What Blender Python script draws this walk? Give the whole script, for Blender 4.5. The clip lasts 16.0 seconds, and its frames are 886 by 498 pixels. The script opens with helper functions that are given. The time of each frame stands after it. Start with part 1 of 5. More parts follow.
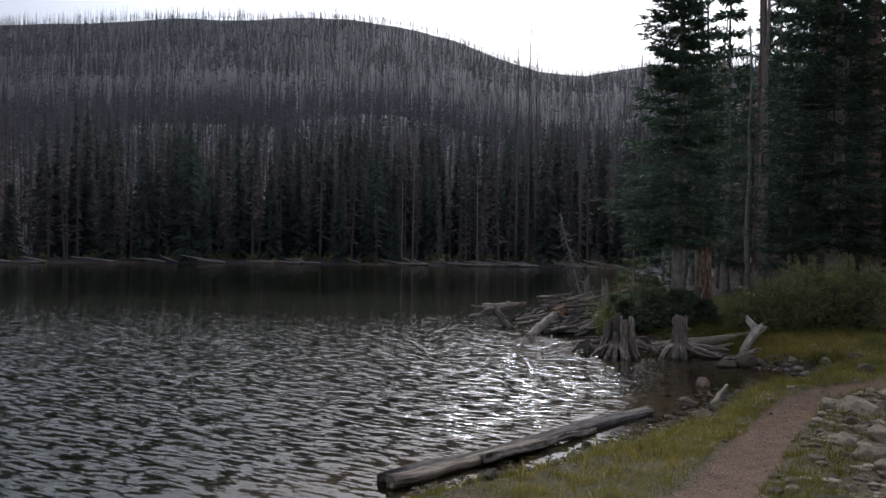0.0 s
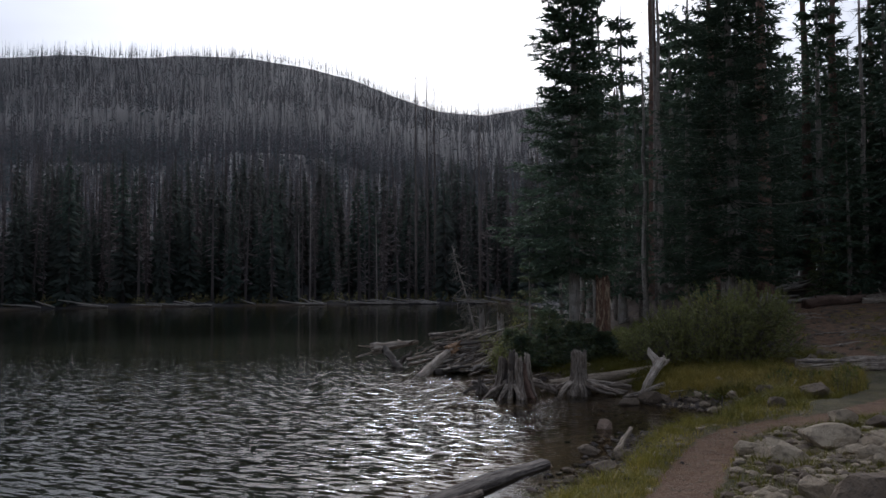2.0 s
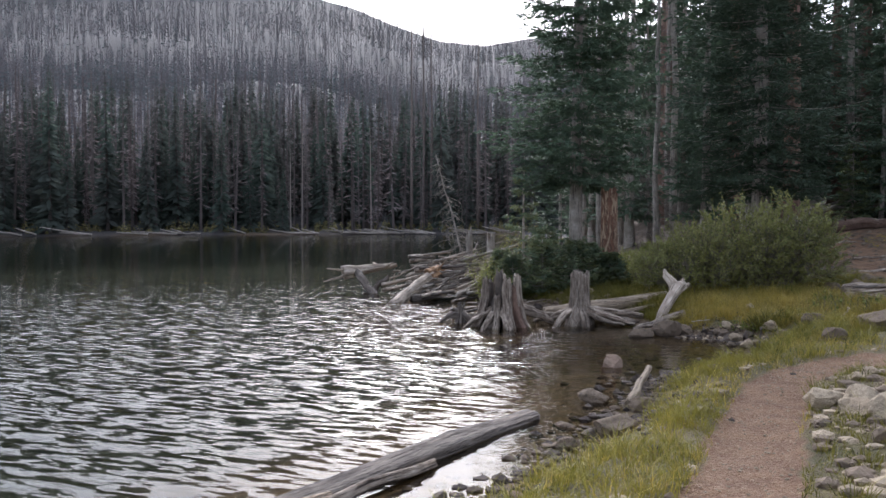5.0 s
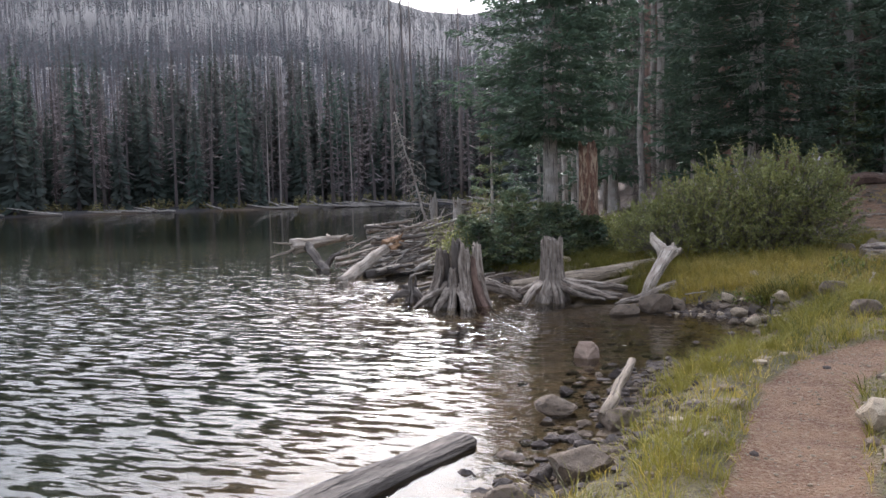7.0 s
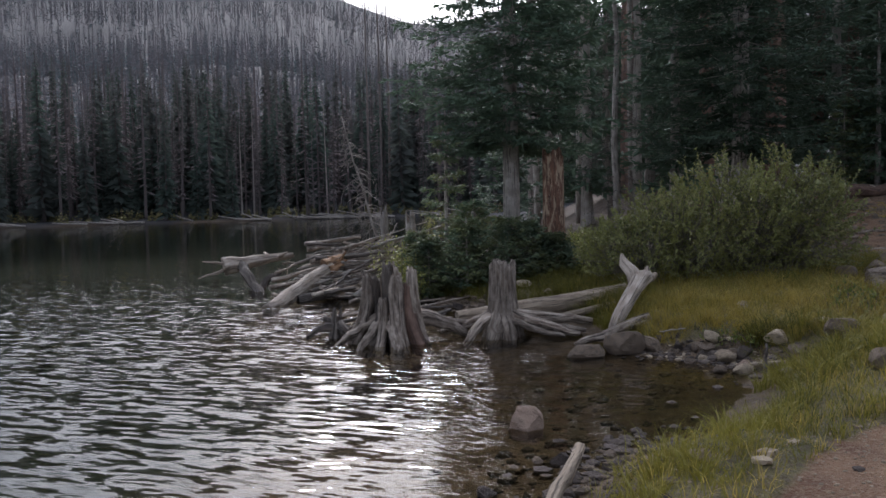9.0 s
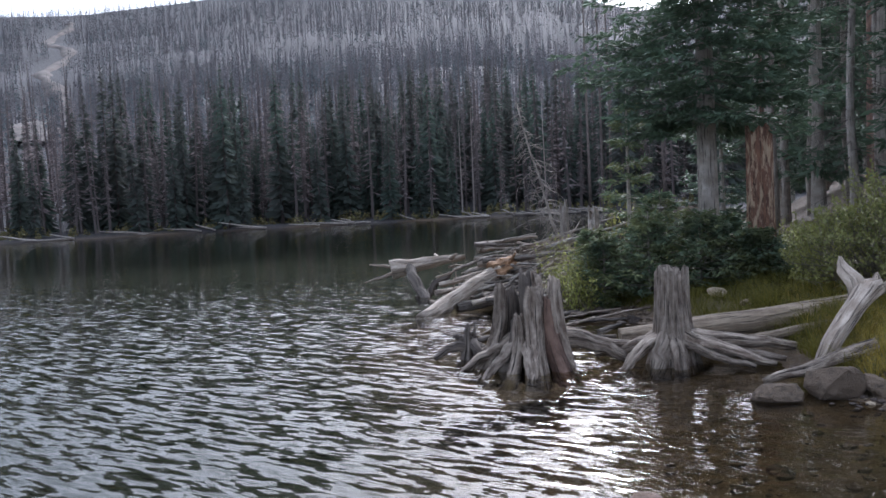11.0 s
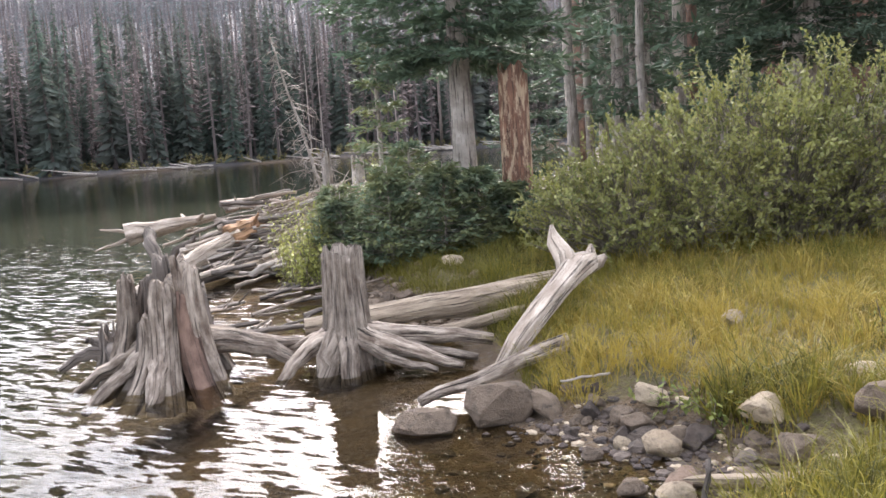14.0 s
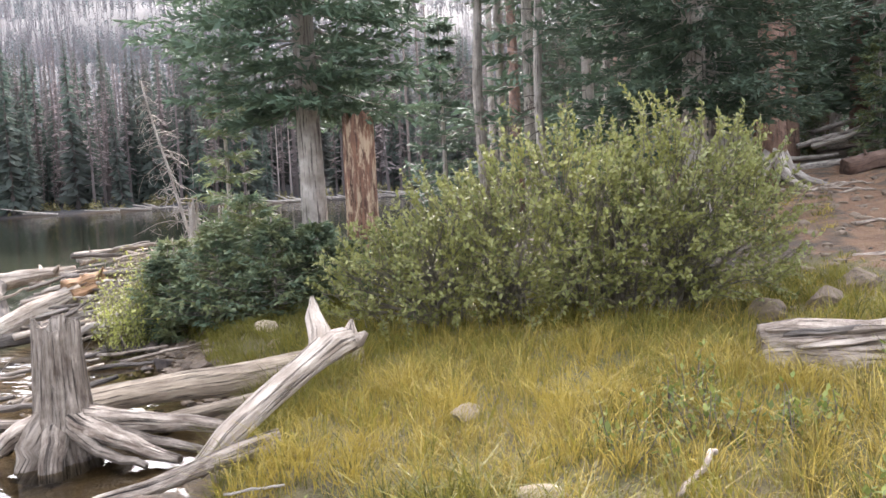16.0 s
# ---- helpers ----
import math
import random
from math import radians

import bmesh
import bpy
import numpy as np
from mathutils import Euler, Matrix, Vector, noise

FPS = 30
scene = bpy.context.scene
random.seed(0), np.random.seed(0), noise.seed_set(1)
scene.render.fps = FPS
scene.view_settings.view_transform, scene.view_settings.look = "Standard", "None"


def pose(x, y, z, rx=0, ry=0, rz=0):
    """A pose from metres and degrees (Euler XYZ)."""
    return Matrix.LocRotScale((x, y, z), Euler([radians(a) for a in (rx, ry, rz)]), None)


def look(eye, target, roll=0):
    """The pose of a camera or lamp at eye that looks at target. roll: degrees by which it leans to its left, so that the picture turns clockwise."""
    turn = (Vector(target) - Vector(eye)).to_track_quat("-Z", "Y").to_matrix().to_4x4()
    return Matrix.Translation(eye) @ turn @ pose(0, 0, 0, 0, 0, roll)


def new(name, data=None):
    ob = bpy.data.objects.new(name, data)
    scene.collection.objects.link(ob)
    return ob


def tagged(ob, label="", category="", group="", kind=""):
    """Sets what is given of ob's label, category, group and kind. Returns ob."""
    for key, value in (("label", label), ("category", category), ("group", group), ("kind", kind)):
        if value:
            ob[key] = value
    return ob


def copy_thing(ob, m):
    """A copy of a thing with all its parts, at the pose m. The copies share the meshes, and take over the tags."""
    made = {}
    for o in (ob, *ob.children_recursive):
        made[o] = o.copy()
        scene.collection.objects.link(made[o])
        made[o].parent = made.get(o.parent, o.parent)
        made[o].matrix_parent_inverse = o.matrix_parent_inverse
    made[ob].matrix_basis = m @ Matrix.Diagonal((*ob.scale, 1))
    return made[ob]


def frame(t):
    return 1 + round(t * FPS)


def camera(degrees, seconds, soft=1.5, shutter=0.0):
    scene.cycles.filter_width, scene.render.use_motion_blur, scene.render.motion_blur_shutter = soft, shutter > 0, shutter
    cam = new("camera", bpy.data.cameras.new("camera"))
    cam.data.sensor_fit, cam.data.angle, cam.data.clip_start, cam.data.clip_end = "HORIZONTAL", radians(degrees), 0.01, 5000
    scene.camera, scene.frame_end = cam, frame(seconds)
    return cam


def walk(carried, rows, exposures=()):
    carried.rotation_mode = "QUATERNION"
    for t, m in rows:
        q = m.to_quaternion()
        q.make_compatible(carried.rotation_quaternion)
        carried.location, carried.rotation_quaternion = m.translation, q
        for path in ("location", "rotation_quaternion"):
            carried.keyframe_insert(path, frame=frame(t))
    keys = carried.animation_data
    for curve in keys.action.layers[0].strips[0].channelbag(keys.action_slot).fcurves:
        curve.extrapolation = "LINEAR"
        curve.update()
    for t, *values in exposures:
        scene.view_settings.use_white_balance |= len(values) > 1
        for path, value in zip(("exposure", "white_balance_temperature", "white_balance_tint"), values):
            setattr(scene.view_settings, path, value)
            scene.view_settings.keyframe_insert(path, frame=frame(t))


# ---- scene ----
PATH = [
    (0, (0.105, -6.611, 2.651), (-0.222, -4.638, 2.642), 0.9),
    (0.5, (0.21, -6.077, 2.62), (-0.063, -4.096, 2.614), 0.8),
    (1, (0.274, -5.597, 2.589), (0.103, -3.605, 2.625), 0.2),
    (1.5, (0.324, -5.085, 2.555), (0.284, -3.087, 2.618), 0.4),
    (2, (0.393, -4.57, 2.526), (0.297, -2.574, 2.611), -0.3),
    (2.5, (0.428, -4.033, 2.407), (0.346, -2.037, 2.497), -0.2),
    (3, (0.424, -3.52, 2.274), (0.338, -1.524, 2.349), -0.0),
    (3.5, (0.479, -2.974, 2.103), (0.381, -0.977, 2.062), 0.5),
    (4, (0.555, -2.349, 2.095), (0.459, -0.352, 2.063), 0.6),
    (6.5, (1.142, 0.797, 1.805), (1.049, 2.789, 1.654), -1.2),
    (7, (1.319, 1.428, 1.795), (1.246, 3.422, 1.653), -1.4),
    (7.5, (1.547, 1.99, 1.8), (1.533, 3.985, 1.66), -1.3),
    (8, (1.627, 2.555, 1.788), (1.622, 4.551, 1.658), -0.7),
    (8.5, (1.753, 3.041, 1.809), (1.744, 5.038, 1.694), -0.8),
    (9, (1.958, 3.61, 1.814), (1.926, 5.607, 1.698), -1.3),
    (9.5, (2.065, 4.115, 1.782), (1.781, 6.091, 1.672), -1.9),
    (10, (2.285, 4.618, 1.772), (1.804, 6.557, 1.686), -0.9),
    (12.5, (3.451, 6.98, 1.822), (2.836, 8.871, 1.605), -4.3),
    (13, (3.676, 7.319, 1.861), (3.114, 9.222, 1.609), -4.7),
    (13.5, (3.909, 7.718, 1.881), (3.569, 9.67, 1.613), -3.8),
    (14, (4.323, 7.992, 1.867), (4.05, 9.954, 1.593), -3.9),
    (14.5, (4.751, 8.281, 1.929), (4.667, 10.262, 1.665), -3.3),
    (15, (5.208, 8.585, 1.959), (5.293, 10.575, 1.776), -3.4),
    (15.5, (5.663, 8.769, 1.908), (5.633, 10.762, 1.748), -5.9),
    (16, (6.047, 9.022, 1.887), (5.819, 11.001, 1.716), -2.9),
]
cam = camera(56.2, 16.0, soft=1.5)
EXPOSURES = [
    (0.0, -0.10, 5750, 13), (1.0, -0.30, 5750, 13), (2.5, -0.40, 5750, 13), (3.0, -0.05, 5750, 13), (3.5, 0.25, 5800, 14), (4.2, 0.85, 5800, 14), (6.3, 1.50, 5900, 15), (7.5, 1.62, 5900, 15), (8.5, 1.30, 5900, 15),
    (9.0, 0.75, 5800, 15), (9.5, 0.70, 5700, 14), (10.2, 0.95, 5500, 14), (12.3, 2.08, 5900, 15), (14.0, 2.72, 6400, 16), (16.0, 3.02, 6400, 16),
]
walk(cam, [(t, look(eye, goal, lean)) for t, eye, goal, lean in PATH], EXPOSURES)

# ---- sky and sun: bright overcast with the sun behind thin cloud over the ridge ----
SUN_ELEVATION, SUN_AZIMUTH = radians(34), radians(-3)
world = bpy.data.worlds.new("sky")
scene.world = world
world.use_nodes = True
wn, wl = world.node_tree.nodes, world.node_tree.links
wn.clear()
sky = wn.new("ShaderNodeTexSky")
sky.sky_type, sky.sun_disc = "NISHITA", False
sky.sun_elevation, sky.sun_rotation = SUN_ELEVATION, SUN_AZIMUTH
sky.dust_density, sky.air_density, sky.ozone_density = 6.0, 1.0, 1.0
w_co = wn.new("ShaderNodeTexCoord")
w_map = wn.new("ShaderNodeMapping")
w_map.inputs["Scale"].default_value = (1.0, 1.0, 2.6)
w_noise = wn.new("ShaderNodeTexNoise")
w_noise.inputs["Scale"].default_value, w_noise.inputs["Detail"].default_value = 2.2, 6.0
w_ramp = wn.new("ShaderNodeValToRGB")
w_ramp.color_ramp.elements[0].position, w_ramp.color_ramp.elements[0].color = 0.3, (5.0, 5.4, 6.0, 1)
w_ramp.color_ramp.elements[1].position, w_ramp.color_ramp.elements[1].color = 0.68, (9.2, 9.6, 10.0, 1)
w_mix = wn.new("ShaderNodeMixRGB")
w_mix.inputs["Fac"].default_value = 0.7
w_bg = wn.new("ShaderNodeBackground")
w_bg.inputs["Strength"].default_value = 0.12
w_out = wn.new("ShaderNodeOutputWorld")
wl.new(w_co.outputs["Generated"], w_map.inputs["Vector"])
wl.new(w_map.outputs["Vector"], w_noise.inputs["Vector"])
wl.new(w_noise.outputs["Fac"], w_ramp.inputs["Fac"])
wl.new(sky.outputs["Color"], w_mix.inputs["Color1"])
to_sun = Vector((math.sin(SUN_AZIMUTH) * math.cos(SUN_ELEVATION), math.cos(SUN_AZIMUTH) * math.cos(SUN_ELEVATION), math.sin(SUN_ELEVATION)))
w_dot = wn.new("ShaderNodeVectorMath")
w_dot.operation = "DOT_PRODUCT"
w_dot.inputs[1].default_value = to_sun
w_lobe = wn.new("ShaderNodeMath")
w_lobe.operation, w_lobe.use_clamp = "MAXIMUM", True
w_lobe.inputs[1].default_value = 0.0
w_pow = wn.new("ShaderNodeMath")
w_pow.operation = "POWER"
w_pow.inputs[1].default_value = 6.0
w_gain = wn.new("ShaderNodeMath")
w_gain.operation = "MULTIPLY_ADD"
w_gain.inputs[1].default_value, w_gain.inputs[2].default_value = 1.75, 0.5
w_glow = wn.new("ShaderNodeVectorMath")
w_glow.operation = "SCALE"
wl.new(w_co.outputs["Generated"], w_dot.inputs[0])
wl.new(w_dot.outputs["Value"], w_lobe.inputs[0])
wl.new(w_lobe.outputs["Value"], w_pow.inputs[0])
wl.new(w_pow.outputs["Value"], w_gain.inputs[0])
wl.new(w_ramp.outputs["Color"], w_glow.inputs[0])
wl.new(w_gain.outputs["Value"], w_glow.inputs["Scale"])
wl.new(w_glow.outputs["Vector"], w_mix.inputs["Color2"])
wl.new(w_mix.outputs["Color"], w_bg.inputs["Color"])
wl.new(w_bg.outputs["Background"], w_out.inputs["Surface"])
sun = new("sun", bpy.data.lights.new("sun", "SUN"))
sun.data.energy, sun.data.angle, sun.data.color = 1.3, radians(14), (1.0, 0.95, 0.88)
sun.matrix_world = look(to_sun * 100, (0, 0, 0))


# ---- materials ----
def node_material(name):
    mat = bpy.data.materials.new(name)
    mat.use_nodes = True
    nodes, links = mat.node_tree.nodes, mat.node_tree.links
    return mat, nodes, links, nodes["Principled BSDF"]


def mix_colour(nodes, links, fac, a, b, kind="MIX"):
    m = nodes.new("ShaderNodeMixRGB")
    m.blend_type = kind
    for socket, value in ((m.inputs["Fac"], fac), (m.inputs["Color1"], a), (m.inputs["Color2"], b)):
        if isinstance(value, bpy.types.NodeSocket):
            links.new(value, socket)
        else:
            socket.default_value = value if isinstance(value, float) else (*value, 1)
    return m.outputs["Color"]


def noise_fac(nodes, links, vector, scale, detail=5.0, lo=0.35, hi=0.65, rough=0.55):
    n = nodes.new("ShaderNodeTexNoise")
    n.inputs["Scale"].default_value, n.inputs["Detail"].default_value, n.inputs["Roughness"].default_value = scale, detail, rough
    if vector is not None:
        links.new(vector, n.inputs["Vector"])
    r = nodes.new("ShaderNodeMapRange")
    r.inputs["From Min"].default_value, r.inputs["From Max"].default_value = lo, hi
    links.new(n.outputs["Fac"], r.inputs["Value"])
    return r.outputs["Result"]


def scaled(nodes, links, vector, scale):
    m = nodes.new("ShaderNodeMapping")
    m.inputs["Scale"].default_value = scale
    links.new(vector, m.inputs["Vector"])
    return m.outputs["Vector"]


def bumped(nodes, links, bsdf, height, distance, strength=1.0):
    b = nodes.new("ShaderNodeBump")
    b.inputs["Strength"].default_value, b.inputs["Distance"].default_value = strength, distance
    links.new(height, b.inputs["Height"])
    links.new(b.outputs["Normal"], bsdf.inputs["Normal"])


def wood_material(name, pale, dark, crack, tint=None, grain=(9.0, 1.2, 1.0)):
    """Weathered wood or bark, its grain running along the piece (UV v is metres along it)."""
    mat, nodes, links, bsdf = node_material(name)
    co = nodes.new("ShaderNodeTexCoord")
    rnd = nodes.new("ShaderNodeObjectInfo")
    along = scaled(nodes, links, co.outputs["UV"], grain)
    streak = noise_fac(nodes, links, along, 1.7, 9.0, 0.34, 0.62, 0.62)
    c = mix_colour(nodes, links, streak, dark, pale)
    fine = noise_fac(nodes, links, scaled(nodes, links, co.outputs["UV"], (24, 0.8, 1)), 2.0, 8.0, 0.54, 0.62, 0.68)
    c = mix_colour(nodes, links, fine, c, crack)
    stain = noise_fac(nodes, links, co.outputs["Object"], 4.2, 9.0, 0.47, 0.6, 0.72)
    c = mix_colour(nodes, links, stain, c, mix_colour(nodes, links, 0.45, c, dark))
    pale_patch = noise_fac(nodes, links, co.outputs["Object"], 6.3, 5.0, 0.62, 0.8)
    c = mix_colour(nodes, links, pale_patch, c, pale)
    if tint:
        patch = noise_fac(nodes, links, scaled(nodes, links, co.outputs["UV"], (8.0, 2.3, 1)), 1.3, 9.0, 0.49, 0.57, 0.7)
        c = mix_colour(nodes, links, patch, c, tint)
    shade = nodes.new("ShaderNodeMapRange")
    shade.inputs["To Min"].default_value, shade.inputs["To Max"].default_value = 0.75, 1.15
    links.new(rnd.outputs["Random"], shade.inputs["Value"])
    hsv = nodes.new("ShaderNodeHueSaturation")
    links.new(shade.outputs["Result"], hsv.inputs["Value"])
    links.new(c, hsv.inputs["Color"])
    links.new(hsv.outputs["Color"], bsdf.inputs["Base Color"])
    bsdf.inputs["Roughness"].default_value = 0.85
    bumped(nodes, links, bsdf, mix_colour(nodes, links, 0.5, streak, fine, "SUBTRACT"), 0.02)
    return mat


def leaf_material(name, a, b, rough=0.55, through_light=0.25, patch=None, tip=None, scale=1.3):
    """Foliage: colour varies leaf by leaf and in drifts; light passes through."""
    mat, nodes, links, bsdf = node_material(name)
    geo = nodes.new("ShaderNodeNewGeometry")
    c = mix_colour(nodes, links, geo.outputs["Random Per Island"], a, b)
    if patch:
        co = nodes.new("ShaderNodeTexCoord")
        c = mix_colour(nodes, links, noise_fac(nodes, links, co.outputs["Object"], scale, 4.0, 0.42, 0.6), c, patch)
    info = nodes.new("ShaderNodeObjectInfo")
    vary = nodes.new("ShaderNodeMapRange")
    vary.inputs["To Min"].default_value, vary.inputs["To Max"].default_value = 0.75, 1.25
    links.new(info.outputs["Random"], vary.inputs["Value"])
    hsv = nodes.new("ShaderNodeHueSaturation")
    links.new(vary.outputs["Result"], hsv.inputs["Value"])
    links.new(c, hsv.inputs["Color"])
    links.new(hsv.outputs["Color"], bsdf.inputs["Base Color"])
    bsdf.inputs["Roughness"].default_value = rough
    bsdf.inputs["Specular IOR Level"].default_value = 0.35
    if through_light:
        tr = nodes.new("ShaderNodeBsdfTranslucent")
        links.new(hsv.outputs["Color"], tr.inputs["Color"])
        m = nodes.new("ShaderNodeMixShader")
        m.inputs["Fac"].default_value = through_light
        out = nodes["Material Output"]
        links.new(bsdf.outputs["BSDF"], m.inputs[1])
        links.new(tr.outputs["BSDF"], m.inputs[2])
        links.new(m.outputs["Shader"], out.inputs["Surface"])
    return mat


def stone_material(name, a, b, lichen):
    mat, nodes, links, bsdf = node_material(name)
    co = nodes.new("ShaderNodeTexCoord")
    info = nodes.new("ShaderNodeObjectInfo")
    c = mix_colour(nodes, links, info.outputs["Random"], a, b)
    c = mix_colour(nodes, links, noise_fac(nodes, links, co.outputs["Object"], 5.0, 6.0, 0.5, 0.7), c, lichen)
    grit = noise_fac(nodes, links, co.outputs["Object"], 42.0, 6.0, 0.3, 0.7)
    c = mix_colour(nodes, links, 0.35, c, mix_colour(nodes, links, grit, (0.35, 0.33, 0.3), (1, 1, 1)), "MULTIPLY")
    links.new(c, bsdf.inputs["Base Color"])
    bsdf.inputs["Roughness"].default_value = 0.88
    bsdf.inputs["Specular IOR Level"].default_value = 0.25
    bumped(nodes, links, bsdf, mix_colour(nodes, links, 0.3, noise_fac(nodes, links, co.outputs["Object"], 7.0, 6.0, 0.2, 0.8), grit), 0.025)
    return mat


DRIFTWOOD = wood_material("silvered_driftwood", (0.47, 0.388, 0.312), (0.115, 0.079, 0.056), (0.024, 0.016, 0.011), None, (8.0, 2.4, 1.0))
DRIFTWOOD_DARK = wood_material("wet_driftwood", (0.2, 0.165, 0.138), (0.085, 0.067, 0.054), (0.025, 0.02, 0.016))
BROKEN_WOOD = wood_material("broken_wood", (0.42, 0.24, 0.12), (0.2, 0.105, 0.05), (0.07, 0.03, 0.016))
BLEACHED = wood_material("bleached_wood", (0.58, 0.49, 0.405), (0.26, 0.2, 0.15), (0.06, 0.045, 0.034))
LOG_WOOD = wood_material("pale_log", (0.41, 0.325, 0.235), (0.2, 0.15, 0.105), (0.05, 0.036, 0.026))
RED_BARK = wood_material("red_rotten_trunk", (0.29, 0.15, 0.09), (0.11, 0.05, 0.034), (0.03, 0.014, 0.01), (0.5, 0.36, 0.24), (5.0, 1.6, 1))
GREY_BARK = wood_material("grey_bark", (0.48, 0.425, 0.375), (0.26, 0.225, 0.19), (0.05, 0.04, 0.035), None, (4, 2.5, 1))
BROWN_BARK = wood_material("brown_bark", (0.24, 0.15, 0.11), (0.12, 0.07, 0.05), (0.04, 0.025, 0.02), None, (4, 2.5, 1))
PALE_BARK = wood_material("pale_dead_bark", (0.42, 0.37, 0.32), (0.22, 0.185, 0.155), (0.07, 0.055, 0.045), None, (4, 2.0, 1))
TWIG = wood_material("dead_twig", (0.2, 0.16, 0.14), (0.11, 0.085, 0.075), (0.06, 0.05, 0.04))
STEM = wood_material("willow_stem", (0.2, 0.17, 0.13), (0.1, 0.085, 0.06), (0.05, 0.04, 0.03))
NEEDLES = leaf_material("spruce_needles", (0.052, 0.086, 0.052), (0.115, 0.16, 0.098), 0.7, 0.28, (0.082, 0.12, 0.08))
NEEDLES_YOUNG = leaf_material("young_spruce_needles", (0.066, 0.105, 0.068), (0.15, 0.198, 0.12), 0.75, 0.25, (0.165, 0.18, 0.075), None, 3.0)
# next two: far shore foliage lightened, distance haze put into the colour
NEEDLES_FAR_HAZED = leaf_material("far_spruce_hazed", (0.068, 0.095, 0.078), (0.1, 0.122, 0.1), 1.0, 0.4, (0.096, 0.1, 0.09), None, 0.05)
DEAD_FAR_HAZED = leaf_material("far_dead_forest_hazed", (0.165, 0.136, 0.134), (0.225, 0.186, 0.18), 1.0, 0.4, (0.2, 0.165, 0.165), None, 0.04)
NEEDLES_DEAD = leaf_material("brown_spruce_twigs", (0.08, 0.055, 0.045), (0.15, 0.105, 0.085), 0.8, 0.1)
WILLOW_LEAF = leaf_material("willow_leaf", (0.12, 0.145, 0.045), (0.4, 0.39, 0.16), 0.5, 0.35, (0.28, 0.285, 0.09), None, 1.6)
GRASS_GREEN = leaf_material("green_grass", (0.042, 0.048, 0.009), (0.29, 0.252, 0.042), 0.55, 0.4, (0.205, 0.182, 0.03), None, 0.9)
GRASS_DRY = leaf_material("dry_grass", (0.09, 0.07, 0.018), (0.53, 0.4, 0.1), 0.6, 0.4, (0.34, 0.255, 0.05), None, 1.1)
HERB = leaf_material("herb_leaf", (0.09, 0.115, 0.028), (0.22, 0.235, 0.06), 0.75, 0.3)
SHRUB_LEAF = leaf_material("shrub_leaf", (0.15, 0.16, 0.045), (0.34, 0.34, 0.1), 0.6, 0.35)
STONE_PALE = stone_material("pale_stone", (0.34, 0.265, 0.185), (0.52, 0.42, 0.3), (0.21, 0.165, 0.12))
STONE_GREY = stone_material("grey_stone", (0.15, 0.112, 0.082), (0.25, 0.19, 0.14), (0.1, 0.08, 0.062))
STONE_TAN = stone_material("tan_stone", (0.27, 0.19, 0.14), (0.31, 0.22, 0.165), (0.2, 0.145, 0.11))
STONE_WET = stone_material("wet_stone", (0.09, 0.07, 0.06), (0.17, 0.135, 0.11), (0.06, 0.05, 0.045))


